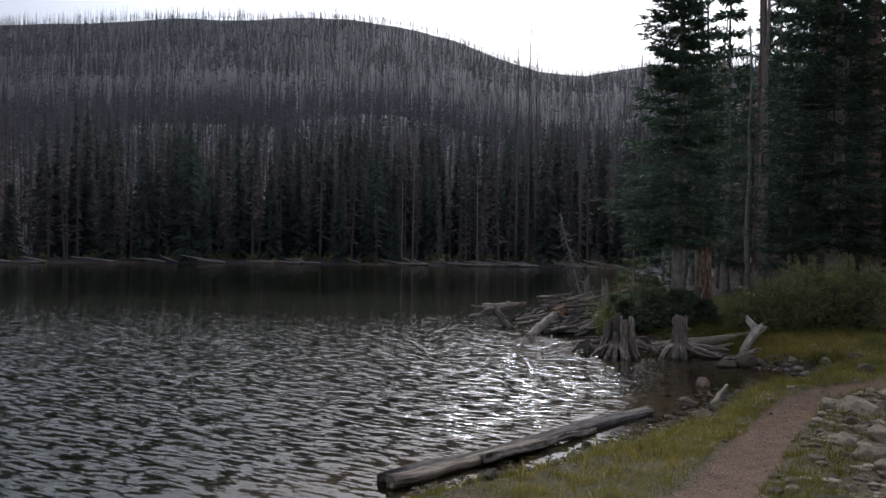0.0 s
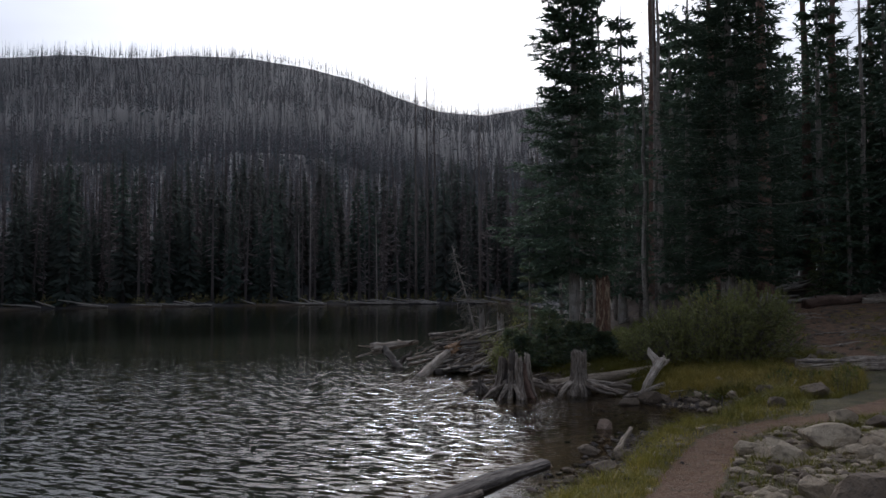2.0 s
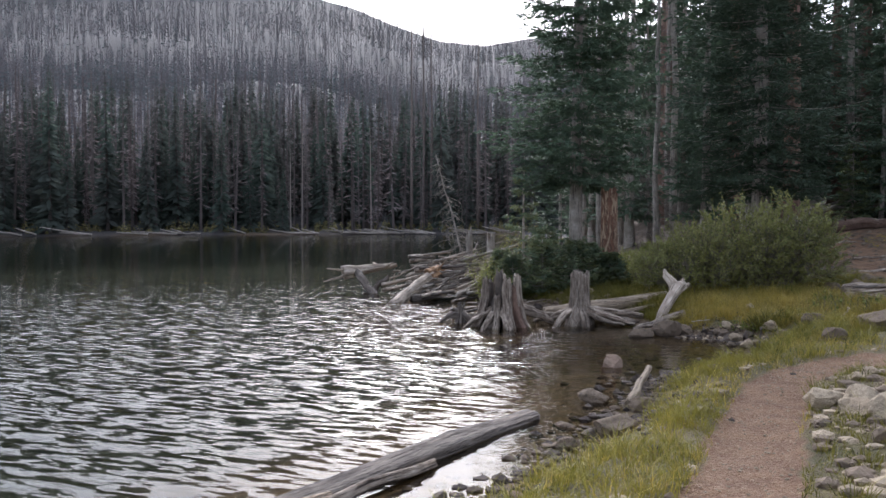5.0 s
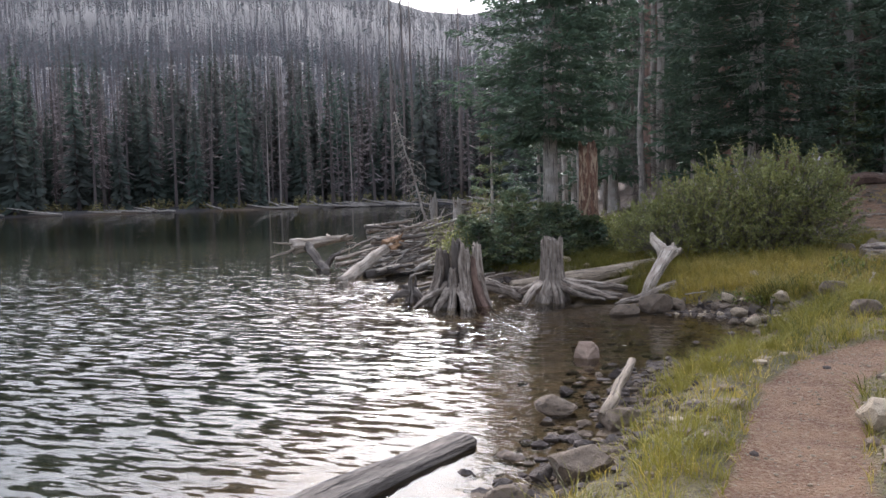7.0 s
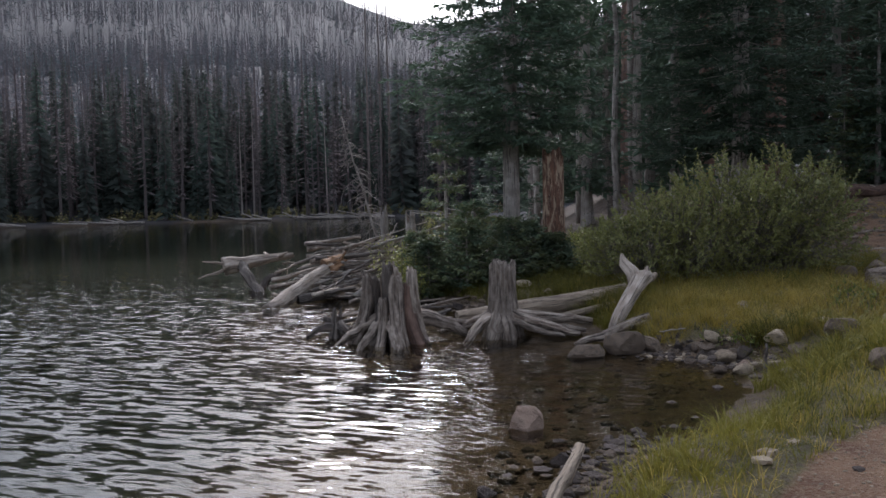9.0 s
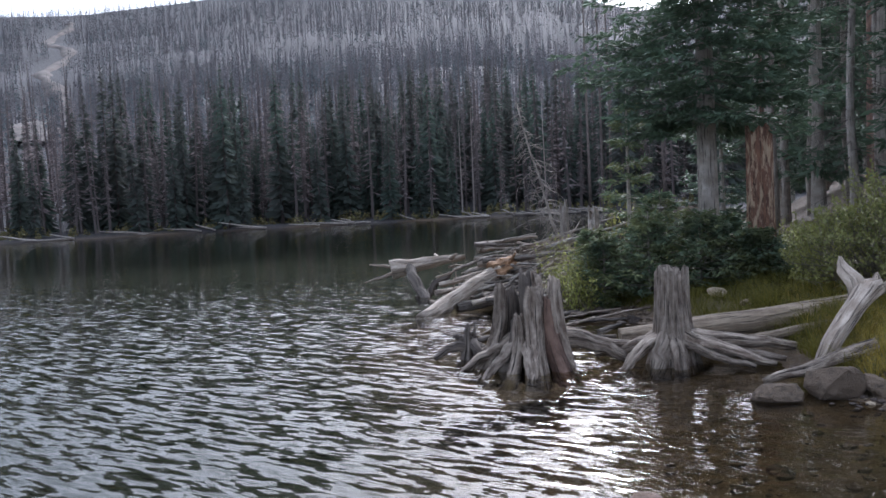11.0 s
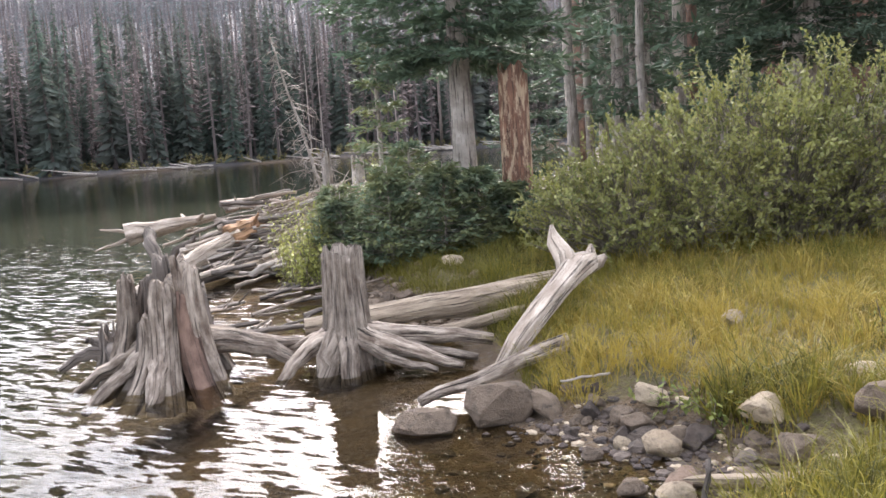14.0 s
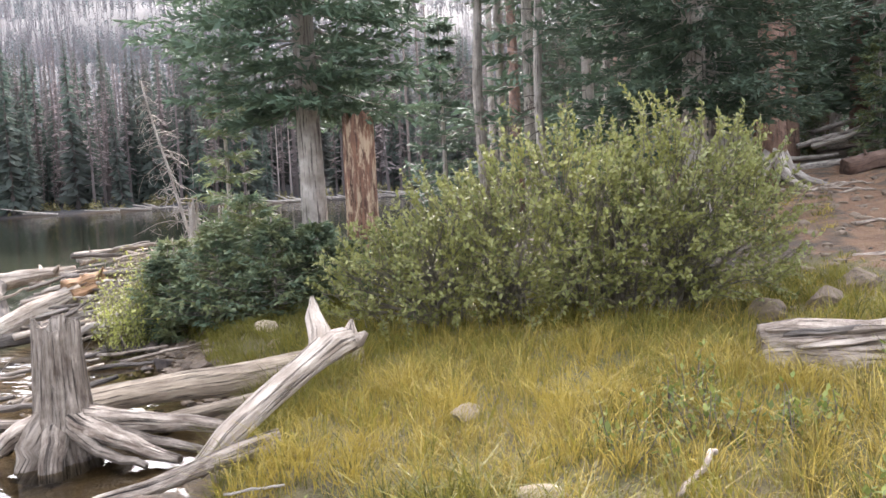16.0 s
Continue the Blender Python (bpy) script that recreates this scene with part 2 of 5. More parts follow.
def ground_material():
    """Trodden soil, meadow turf, forest litter and wet mud, by what lies where."""
    mat, nodes, links, bsdf = node_material("lakeside_ground")
    co = nodes.new("ShaderNodeTexCoord")
    kinds = nodes.new("ShaderNodeVertexColor")
    kinds.layer_name = "kinds"
    split = nodes.new("ShaderNodeSeparateColor")
    links.new(kinds.outputs["Color"], split.inputs["Color"])
    p = co.outputs["Object"]
    soil = mix_colour(nodes, links, noise_fac(nodes, links, p, 3.0, 6.0), (0.17, 0.083, 0.042), (0.275, 0.155, 0.083))
    soil = mix_colour(nodes, links, noise_fac(nodes, links, p, 30.0, 8.0, 0.5, 0.6, 0.7), soil, (0.31, 0.205, 0.125))
    turf = mix_colour(nodes, links, noise_fac(nodes, links, p, 1.4, 6.0), (0.095, 0.09, 0.03), (0.23, 0.18, 0.075))
    turf = mix_colour(nodes, links, noise_fac(nodes, links, p, 25.0, 5.0, 0.4, 0.65), turf, (0.12, 0.09, 0.05))
    litter = mix_colour(nodes, links, noise_fac(nodes, links, p, 2.0, 8.0), (0.075, 0.058, 0.04), (0.165, 0.115, 0.08))
    mud = mix_colour(nodes, links, noise_fac(nodes, links, p, 5.0, 7.0), (0.1, 0.068, 0.04), (0.2, 0.135, 0.078))
    mud = mix_colour(nodes, links, noise_fac(nodes, links, p, 18.0, 5.0, 0.55, 0.7), mud, (0.2, 0.16, 0.125))
    edge = noise_fac(nodes, links, p, 2.6, 6.0, 0.0, 1.0)

    def ragged(mask):
        a = nodes.new("ShaderNodeMath")
        a.operation = "ADD"
        links.new(mask, a.inputs[0])
        links.new(edge, a.inputs[1])
        r = nodes.new("ShaderNodeMapRange")
        r.inputs["From Min"].default_value, r.inputs["From Max"].default_value = 0.9, 1.1
        links.new(a.outputs["Value"], r.inputs["Value"])
        return r.outputs["Result"]

    c = mix_colour(nodes, links, ragged(split.outputs["Blue"]), turf, litter)
    c = mix_colour(nodes, links, ragged(split.outputs["Red"]), c, soil)
    c = mix_colour(nodes, links, ragged(split.outputs["Green"]), c, mud)
    dim_and_floor = nodes.new("ShaderNodeVertexColor")
    dim_and_floor.layer_name = "dim_and_floor"
    dim_floor_split = nodes.new("ShaderNodeSeparateColor")
    links.new(dim_and_floor.outputs["Color"], dim_floor_split.inputs["Color"])
    # Red: bed darkened with depth, standing in for light lost in the water
    c = mix_colour(nodes, links, dim_floor_split.outputs["Red"], c, (0.018, 0.045, 0.034))
    # Blue: darker floor colour over the land across the lake
    c = mix_colour(nodes, links, dim_floor_split.outputs["Blue"], c, mix_colour(nodes, links, noise_fac(nodes, links, p, 0.04, 6.0), (0.034, 0.031, 0.032), (0.05, 0.046, 0.048)))
    links.new(c, bsdf.inputs["Base Color"])
    bsdf.inputs["Roughness"].default_value = 0.9
    h = mix_colour(nodes, links, 0.4, noise_fac(nodes, links, p, 6.0, 8.0, 0.2, 0.8), noise_fac(nodes, links, p, 45.0, 4.0, 0.3, 0.7))
    bumped(nodes, links, bsdf, h, 0.09)
    return mat


def water_material():
    """Clear dark water; wind ripples out on the lake, calmer in the small bay."""
    mat, nodes, links, bsdf = node_material("lake_water")
    nodes.remove(bsdf)
    co = nodes.new("ShaderNodeTexCoord")
    geo = co.outputs["Object"]
    turn = nodes.new("ShaderNodeMapping")
    turn.inputs["Rotation"].default_value = (0, 0, radians(17))
    links.new(geo, turn.inputs["Vector"])
    v = turn.outputs["Vector"]

    def maths(op, a, b):
        m = nodes.new("ShaderNodeMath")
        m.operation = op
        for socket, value in zip(m.inputs, (a, b)):
            if isinstance(value, bpy.types.NodeSocket):
                links.new(value, socket)
            else:
                socket.default_value = value
        return m.outputs["Value"]

    calm = nodes.new("ShaderNodeVertexColor")
    calm.layer_name = "calm"
    open_water = nodes.new("ShaderNodeSeparateColor")
    links.new(calm.outputs["Color"], open_water.inputs["Color"])
    slopes = []
    for strengths in ((0.28, 0.26, 0.1), (0.86, 0.46, 0.2)):
        total = 0.0
        for amount, size in zip(strengths, ((2.7, 10.5, 1), (6.5, 23.0, 1), (0.65, 2.5, 1))):
            shift = (3.7, 9.1, 0) if strengths[0] < 0.5 else (0, 0, 0)
            n = nodes.new("ShaderNodeTexNoise")
            n.inputs["Scale"].default_value, n.inputs["Detail"].default_value, n.inputs["Distortion"].default_value = 1.0, 1.0, 0.35
            m = nodes.new("ShaderNodeMapping")
            m.inputs["Scale"].default_value, m.inputs["Location"].default_value = size, shift
            links.new(v, m.inputs["Vector"])
            links.new(m.outputs["Vector"], n.inputs["Vector"])
            total = maths("ADD", maths("MULTIPLY", maths("SUBTRACT", n.outputs["Fac"], 0.5), amount), total)
        slopes.append(maths("MULTIPLY", total, open_water.outputs["Red"]))
    tilt = nodes.new("ShaderNodeCombineXYZ")
    links.new(slopes[0], tilt.inputs["X"])
    links.new(slopes[1], tilt.inputs["Y"])
    tilt.inputs["Z"].default_value = 1.0
    bump = nodes.new("ShaderNodeVectorMath")
    bump.operation = "NORMALIZE"
    links.new(tilt.outputs["Vector"], bump.inputs[0])
    gloss = nodes.new("ShaderNodeBsdfGlossy")
    gloss.inputs["Roughness"].default_value = 0.015
    links.new(bump.outputs["Vector"], gloss.inputs["Normal"])
    clear = nodes.new("ShaderNodeBsdfTransparent")
    clear.inputs["Color"].default_value = (0.74, 0.68, 0.52, 1)
    fres = nodes.new("ShaderNodeFresnel")
    fres.inputs["IOR"].default_value = 1.33
    links.new(bump.outputs["Vector"], fres.inputs["Normal"])
    m = nodes.new("ShaderNodeMixShader")
    links.new(fres.outputs["Fac"], m.inputs["Fac"])
    links.new(clear.outputs["BSDF"], m.inputs[1])
    links.new(gloss.outputs["BSDF"], m.inputs[2])
    links.new(m.outputs["Shader"], nodes["Material Output"].inputs["Surface"])
    return mat


# ---- mesh helpers ----
rng = np.random.default_rng(7)


def mesh_from(name, verts, faces, mats=(), uv=None, smooth=True, face_mat=None):
    """A mesh from arrays: verts (n, 3), faces (m, 3 or 4), uv (n, 2) per vertex."""
    me = bpy.data.meshes.new(name)
    verts, faces = np.asarray(verts, np.float32), np.asarray(faces, np.int32)
    k = faces.shape[1]
    me.vertices.add(len(verts))
    me.vertices.foreach_set("co", verts.ravel())
    me.loops.add(faces.size)
    me.loops.foreach_set("vertex_index", faces.ravel())
    me.polygons.add(len(faces))
    me.polygons.foreach_set("loop_start", np.arange(len(faces), dtype=np.int32) * k)
    me.polygons.foreach_set("loop_total", np.full(len(faces), k, np.int32))
    me.polygons.foreach_set("use_smooth", np.full(len(faces), smooth))
    if uv is not None:
        layer = me.uv_layers.new(name="UVMap")
        layer.data.foreach_set("uv", np.asarray(uv, np.float32)[faces.ravel()].ravel())
    for m in mats:
        me.materials.append(m)
    if face_mat is not None:
        me.polygons.foreach_set("material_index", np.asarray(face_mat, np.int32))
    me.update()
    me.validate()
    return me


def thing(name, label, category, group="", kind="", at=None, data=None):
    ob = tagged(new(name, data), label, category, group, kind)
    if at is not None:
        ob.matrix_world = at
    return ob


def part(name, data, parent, label=""):
    ob = tagged(new(name, data), label)
    ob.parent = parent
    return ob


def merged(pieces):
    """Joins (verts, faces, uv) pieces into one."""
    vs, fs, us, n = [], [], [], 0
    for v, f, u in pieces:
        vs.append(v), fs.append(np.asarray(f) + n), us.append(u)
        n += len(v)
    return np.concatenate(vs), np.concatenate(fs), np.concatenate(us)


def tube(points, radii, sides=8, rough=0.0, seed=0, cap=True, knobs=0.0):
    """A bent tapered tube through points; rough makes it knotty, knobs flutes it along its length."""
    pts, radii = np.asarray(points, float), np.asarray(radii, float)
    r = np.random.default_rng(seed)
    tang = np.gradient(pts, axis=0)
    tang /= np.linalg.norm(tang, axis=1)[:, None] + 1e-9
    ref = np.array([0, 0, 1.0]) if abs(tang[0][2]) < 0.9 else np.array([1.0, 0, 0])
    ang = np.linspace(0, 2 * np.pi, sides + 1)
    ph, k = r.uniform(0, 6.28, 3), r.integers(3, 6)
    length = np.concatenate([[0], np.cumsum(np.linalg.norm(np.diff(pts, axis=0), axis=1))])
    verts, uv = [], []
    for i, p in enumerate(pts):
        a = np.cross(tang[i], ref)
        a /= np.linalg.norm(a) + 1e-9
        b = np.cross(tang[i], a)
        bump = 1 + rough * (np.sin(2 * ang + ph[0] + length[i] * 2.1) * 0.5 + np.sin(3 * ang + ph[1] - length[i] * 3.3) * 0.35) + knobs * np.sin(k * ang + ph[2]) ** 3
        ring = p + radii[i] * bump[:, None] * (np.cos(ang)[:, None] * a + np.sin(ang)[:, None] * b)
        ring[-1] = ring[0]
        verts.append(ring)
        uv.append(np.stack([np.linspace(0, 1, sides + 1) * max(float(radii.mean()), 0.03) * 6.3 + seed % 17, np.full(sides + 1, length[i] + seed % 13)], 1))
    n = sides + 1
    faces = [(i * n + j, i * n + j + 1, (i + 1) * n + j + 1, (i + 1) * n + j) for i in range(len(pts) - 1) for j in range(sides)]
    verts, uv = np.concatenate(verts), np.concatenate(uv)
    if cap:
        for end, inner in ((0, 0.35), (len(pts) - 1, -0.35)):
            base = len(verts)
            centre = pts[end] + tang[end] * radii[end] * inner
            verts = np.concatenate([verts, [centre]])
            uv = np.concatenate([uv, [uv[end * n]]])
            for j in range(0, sides):
                a, b = end * n + j, end * n + j + 1
                faces.append((base, b, a, a) if end == 0 else (base, a, b, b))
    return verts, np.array(faces), uv


def tube_mesh(name, points, radii, mat, sides=10, rough=0.12, seed=0, knobs=0.0):
    v, f, u = tube(points, radii, sides, rough, seed, True, knobs)
    me = bpy.data.meshes.new(name)
    me.from_pydata([tuple(p) for p in v], [], [tuple(dict.fromkeys(map(int, q))) for q in f])
    layer = me.uv_layers.new(name="UVMap")
    layer.data.foreach_set("uv", u[[l.vertex_index for l in me.loops]].astype(np.float32).ravel())
    for p in me.polygons:
        p.use_smooth = True
    me.materials.append(mat)
    me.update()
    return me


def curve_points(a, b, n=8, sag=0.0, wobble=0.0, seed=0):
    """n points from a to b, sagging in the middle and wandering a little."""
    r = np.random.default_rng(seed)
    a, b = np.asarray(a, float), np.asarray(b, float)
    s = np.linspace(0, 1, n)[:, None]
    p = a + (b - a) * s
    p[:, 2] -= sag * 4 * (s * (1 - s))[:, 0]
    w = r.normal(0, wobble, (n, 3))
    w = (w + np.roll(w, 1, 0)) / 2
    w[0] = w[-1] = 0
    return p + w


def diamonds(base, along, across):
    """Flat leaf shapes: one quad each from base along a direction, widest in the middle."""
    mid = base + along * 0.45
    v = np.stack([base, mid + across, base + along, mid - across], 1).reshape(-1, 3)
    f = np.arange(len(v)).reshape(-1, 4)
    return v, f


def unit(a):
    return a / (np.linalg.norm(a, axis=-1, keepdims=True) + 1e-9)


# ---- the lie of the land ----
SHORE = np.array([
    (-2.6, 0.5), (-1.5, 1.95), (-0.1, 3.6), (0.75, 4.75), (1.5, 6.0), (2.15, 7.2), (2.7, 8.7), (2.95, 9.35), (3.35, 9.6), (3.95, 9.8),
    (4.3, 10.6), (4.7, 11.5), (5.1, 12.05), (4.95, 12.36), (4.5, 12.72), (3.95, 13.15), (3.75, 14.0), (3.6, 14.7), (3.3, 15.7), (2.6, 16.6),
    (1.9, 18.0), (1.0, 19.2), (0.6, 20.6), (0.9, 22.6), (1.6, 26), (4.5, 42), (7.5, 75), (5, 103), (-12, 100), (-25, 98),
    (-36, 94), (-48, 87), (-60, 76), (-85, 60), (-115, 20), (-95, -40), (-30, -50), (-11, -20), (-5.5, -5),
])
TRAIL = np.array([(-0.2, -30), (0.0, -7), (0.55, -2.5), (1.3, 1.0), (2.1, 3.4), (2.95, 5.6), (3.75, 7.5), (4.6, 8.5), (6.4, 9.4), (8.6, 11.5), (10, 15), (10.4, 20), (12.9, 28), (18, 40)])


def to_line(x, y, line, closed):
    best = np.full(x.shape, 1e9)
    ends = np.roll(line, -1, 0) if closed else line[1:]
    for (ax, ay), (bx, by) in zip(line, ends):
        dx, dy = bx - ax, by - ay
        s = np.clip(((x - ax) * dx + (y - ay) * dy) / (dx * dx + dy * dy), 0, 1)
        best = np.minimum(best, np.hypot(x - ax - s * dx, y - ay - s * dy))
    return best


def in_lake(x, y):
    inside = np.zeros(x.shape, bool)
    for (ax, ay), (bx, by) in zip(SHORE, np.roll(SHORE, -1, 0)):
        if ay != by:
            cross = ((ay > y) != (by > y)) & (x < (bx - ax) * (y - ay) / (by - ay) + ax)
            inside ^= cross
    return inside


def shore_distance(x, y):
    """Metres from the waterline, positive on land."""
    d = to_line(x, y, SHORE, True)
    return np.where(in_lake(x, y), -d, d)


def soft_step(v, a, b):
    s = np.clip((v - a) / (b - a), 0, 1)
    return s * s * (3 - 2 * s)


def lumps(x, y, f, seed=0.0):
    return np.sin(x * f + seed) * np.cos(y * f * 1.13 + seed * 1.7) + 0.5 * np.sin(x * f * 2.3 - y * f * 1.9 + seed * 2.1) + 0.3 * np.cos(x * f * 4.1 + y * f * 3.7 + seed)


RIDGE_AZ = [-75, -50, -36, -31, -26, -21, -16, -12, -9, -6, -3, 0, 5, 12, 25, 45, 70]
RIDGE_TAN = [0.16, 0.21, 0.232, 0.25, 0.262, 0.268, 0.274, 0.268, 0.254, 0.231, 0.212, 0.206, 0.215, 0.21, 0.2, 0.16, 0.12]


def land_height(x, y):
    d = shore_distance(x, y)
    lake = -0.035 - 0.62 * soft_step(-d, 0.3, 4.0) - 2.2 * soft_step(-d, 3, 14)
    lake = lake * soft_step(-d, 0, 0.45)
    # low banks near the water, a raised bank where the walk begins
    bank = 0.30 * soft_step(d, 0, 0.9) + 0.14 * soft_step(d, 0.6, 3.5)
    raised = 0.66 * soft_step(-y, -2.2, 5.2) * soft_step(d, 0.4, 3.0)
    back = 0.068 * np.clip(y - 17, 0, 24) * soft_step(d, 0.5, 6) * (1 - soft_step(y, 55, 75))
    side = 0.06 * np.clip(x - 7.5, 0, 40) * soft_step(d, 0.5, 6)
    land = bank + raised + back + side + 0.018 * lumps(x, y, 2.1) * soft_step(d, 0.1, 0.8) + 0.008 * lumps(x, y, 6.3, 1.0)
    land -= 0.05 * (1 - soft_step(to_line(x, y, TRAIL, False), 0.15, 0.5))
    # the hill across the lake
    az = np.degrees(np.arctan2(x, y + 5))
    dist = np.hypot(x, y + 5)
    top = np.interp(az, RIDGE_AZ, RIDGE_TAN) * 900
    rise = np.clip((dist - 118) / 782, 0, 1.0)
    hill = top * (0.5 * rise + 0.5 * rise ** 1.6) + lumps(x, y, 0.012, 2.0) * 9 * np.clip(rise * 3, 0, 1) * (1 - rise) - np.clip(dist - 900, 0, 4000) * 0.05
    far = soft_step(dist, 95, 125) * soft_step(np.abs(az) * -1, -80, -60)
    return np.where(d > 0, land + (hill + 0.6) * far * soft_step(d, 0, 16), lake)


def stretch_axis(lo, hi, step, reach, grow):
    inner = list(np.arange(lo, hi + 1e-6, step))
    a, s = [], step
    while (a[-1] if a else 0) < reach:
        s *= grow
        a.append((a[-1] if a else 0) + s)
    return np.array([lo - v for v in reversed(a)] + inner + [hi + v for v in a])


GX, GY = stretch_axis(-2.4, 9.5, 0.13, 2400, 1.07), stretch_axis(-7.5, 22, 0.13, 2400, 1.07)
gx, gy = np.meshgrid(GX, GY)
gz = land_height(gx, gy)
cols, rows_n = len(GX), len(GY)
idx = np.arange(cols * rows_n).reshape(rows_n, cols)
quads = np.stack([idx[:-1, :-1], idx[:-1, 1:], idx[1:, 1:], idx[1:, :-1]], -1).reshape(-1, 4)
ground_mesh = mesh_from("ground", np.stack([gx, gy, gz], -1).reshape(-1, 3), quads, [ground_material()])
g_d, g_t = shore_distance(gx, gy), to_line(gx, gy, TRAIL, False)
soil_mask = np.clip(np.maximum(0.95 - np.maximum(g_t - 0.2, 0) / 0.32, 0.47 * soft_step(-gy, -4.5, 0.5) * (g_d > 0.5)), 0, 1)
soil_mask = np.maximum(soil_mask, 0.52 * soft_step(gx, 8.6, 9.8) * soft_step(gy, 16, 19) * (1 - soft_step(gy, 30, 36)))
soil_mask = np.maximum(soil_mask, 0.3 * soft_step(gx, 3.2, 4.2) * (1 - soft_step(gy, 7.5, 9.0)))
mud_mask = np.clip(1.0 - (g_d - 0.1) / 0.45, 0, 1)
bare_bank = soft_step(gx, 4.2, 4.6) * (1 - soft_step(gx, 5.15, 5.6)) * soft_step(gy, 12.1, 12.4) * (1 - soft_step(gy, 12.95, 13.35))
mud_mask = np.maximum(mud_mask, bare_bank)
litter_mask = np.maximum(soft_step(gy, 18.2, 20.5), soft_step(gx, 11, 14))
kinds = np.stack([soil_mask, mud_mask, litter_mask, np.ones_like(gx)], -1).reshape(-1, 4)
ground_mesh.color_attributes.new("kinds", "FLOAT_COLOR", "POINT").data.foreach_set("color", kinds.astype(np.float32).ravel())
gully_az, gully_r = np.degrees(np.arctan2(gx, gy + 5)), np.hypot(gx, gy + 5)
# Red: bed darkening for light lost with depth. Blue: floor across the lake
dim_and_floor_col = np.stack([soft_step(-g_d, 1.6, 5.0), 0 * gx, np.maximum(soft_step(gully_r, 105, 150), soft_step(gy, 52, 62)) * (g_d > 0), np.ones_like(gx)], -1).reshape(-1, 4)
ground_mesh.color_attributes.new("dim_and_floor", "FLOAT_COLOR", "POINT").data.foreach_set("color", dim_and_floor_col.astype(np.float32).ravel())
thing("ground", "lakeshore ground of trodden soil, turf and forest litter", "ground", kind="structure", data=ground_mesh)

wx, wy = stretch_axis(-2, 6, 0.25, 140, 1.25), stretch_axis(-2, 24, 0.25, 140, 1.25)
wx, wy = wx[(wx < 30)], wy[(wy < 125)]
wgx, wgy = np.meshgrid(wx, wy)
widx = np.arange(wgx.size).reshape(wgx.shape)
wq = np.stack([widx[:-1, :-1], widx[:-1, 1:], widx[1:, 1:], widx[1:, :-1]], -1).reshape(-1, 4)
water_mesh = mesh_from("water", np.stack([wgx, wgy, 0 * wgx], -1).reshape(-1, 3), wq, [water_material()])
w_d = -shore_distance(wgx, wgy)
shelter = (0.16 + 0.84 * soft_step(w_d, 0.5, 2.4)) * (1 - 0.87 * soft_step(wgy, 9, 34))
calm_col = np.stack([shelter] * 3 + [np.ones_like(shelter)], -1).reshape(-1, 4)
water_mesh.color_attributes.new("calm", "FLOAT_COLOR", "POINT").data.foreach_set("color", calm_col.astype(np.float32).ravel())
water = thing("water", "dark green lake water with wind ripples", "lake", kind="structure", data=water_mesh)
water.visible_shadow = False


def scree_gully():
    """A pale runnel of rubble down the hillside, between the trees."""
    mat, nodes, links, bsdf = node_material("scree")
    co = nodes.new("ShaderNodeTexCoord")
    c = mix_colour(nodes, links, noise_fac(nodes, links, co.outputs["Object"], 0.12, 8.0, 0.4, 0.62), (0.075, 0.062, 0.055), (0.14, 0.115, 0.1))
    links.new(c, bsdf.inputs["Base Color"])
    bsdf.inputs["Roughness"].default_value = 1.0
    dist, across = np.meshgrid(np.linspace(225, 800, 60), np.linspace(-1, 1, 7), indexing="ij")
    half = (4.5 + 9 * soft_step(-dist, -400, -240) + 2.0 * np.sin(dist * 0.11)) / dist
    az = np.radians(-39.9 - 0.7 * np.sin(dist * 0.03)) + across * half
    x, y = dist * np.sin(az), dist * np.cos(az) - 5
    z = land_height(x, y) + 2.6 * (1 - across ** 2) - 0.6 + 0.5 * np.sin(x * 0.9) * np.cos(y * 0.7)
    k = np.arange(dist.size).reshape(dist.shape)
    f = np.stack([k[:-1, :-1], k[1:, :-1], k[1:, 1:], k[:-1, 1:]], -1).reshape(-1, 4)
    thing("scree_gully", "pale brown scree gully running down the far hillside", "scree", kind="stuff", data=mesh_from("scree_gully", np.stack([x, y, z], -1).reshape(-1, 3), f, [mat]))


scree_gully()


def ground_z(x, y):
    return float(land_height(np.array([float(x)]), np.array([float(y)]))[0])


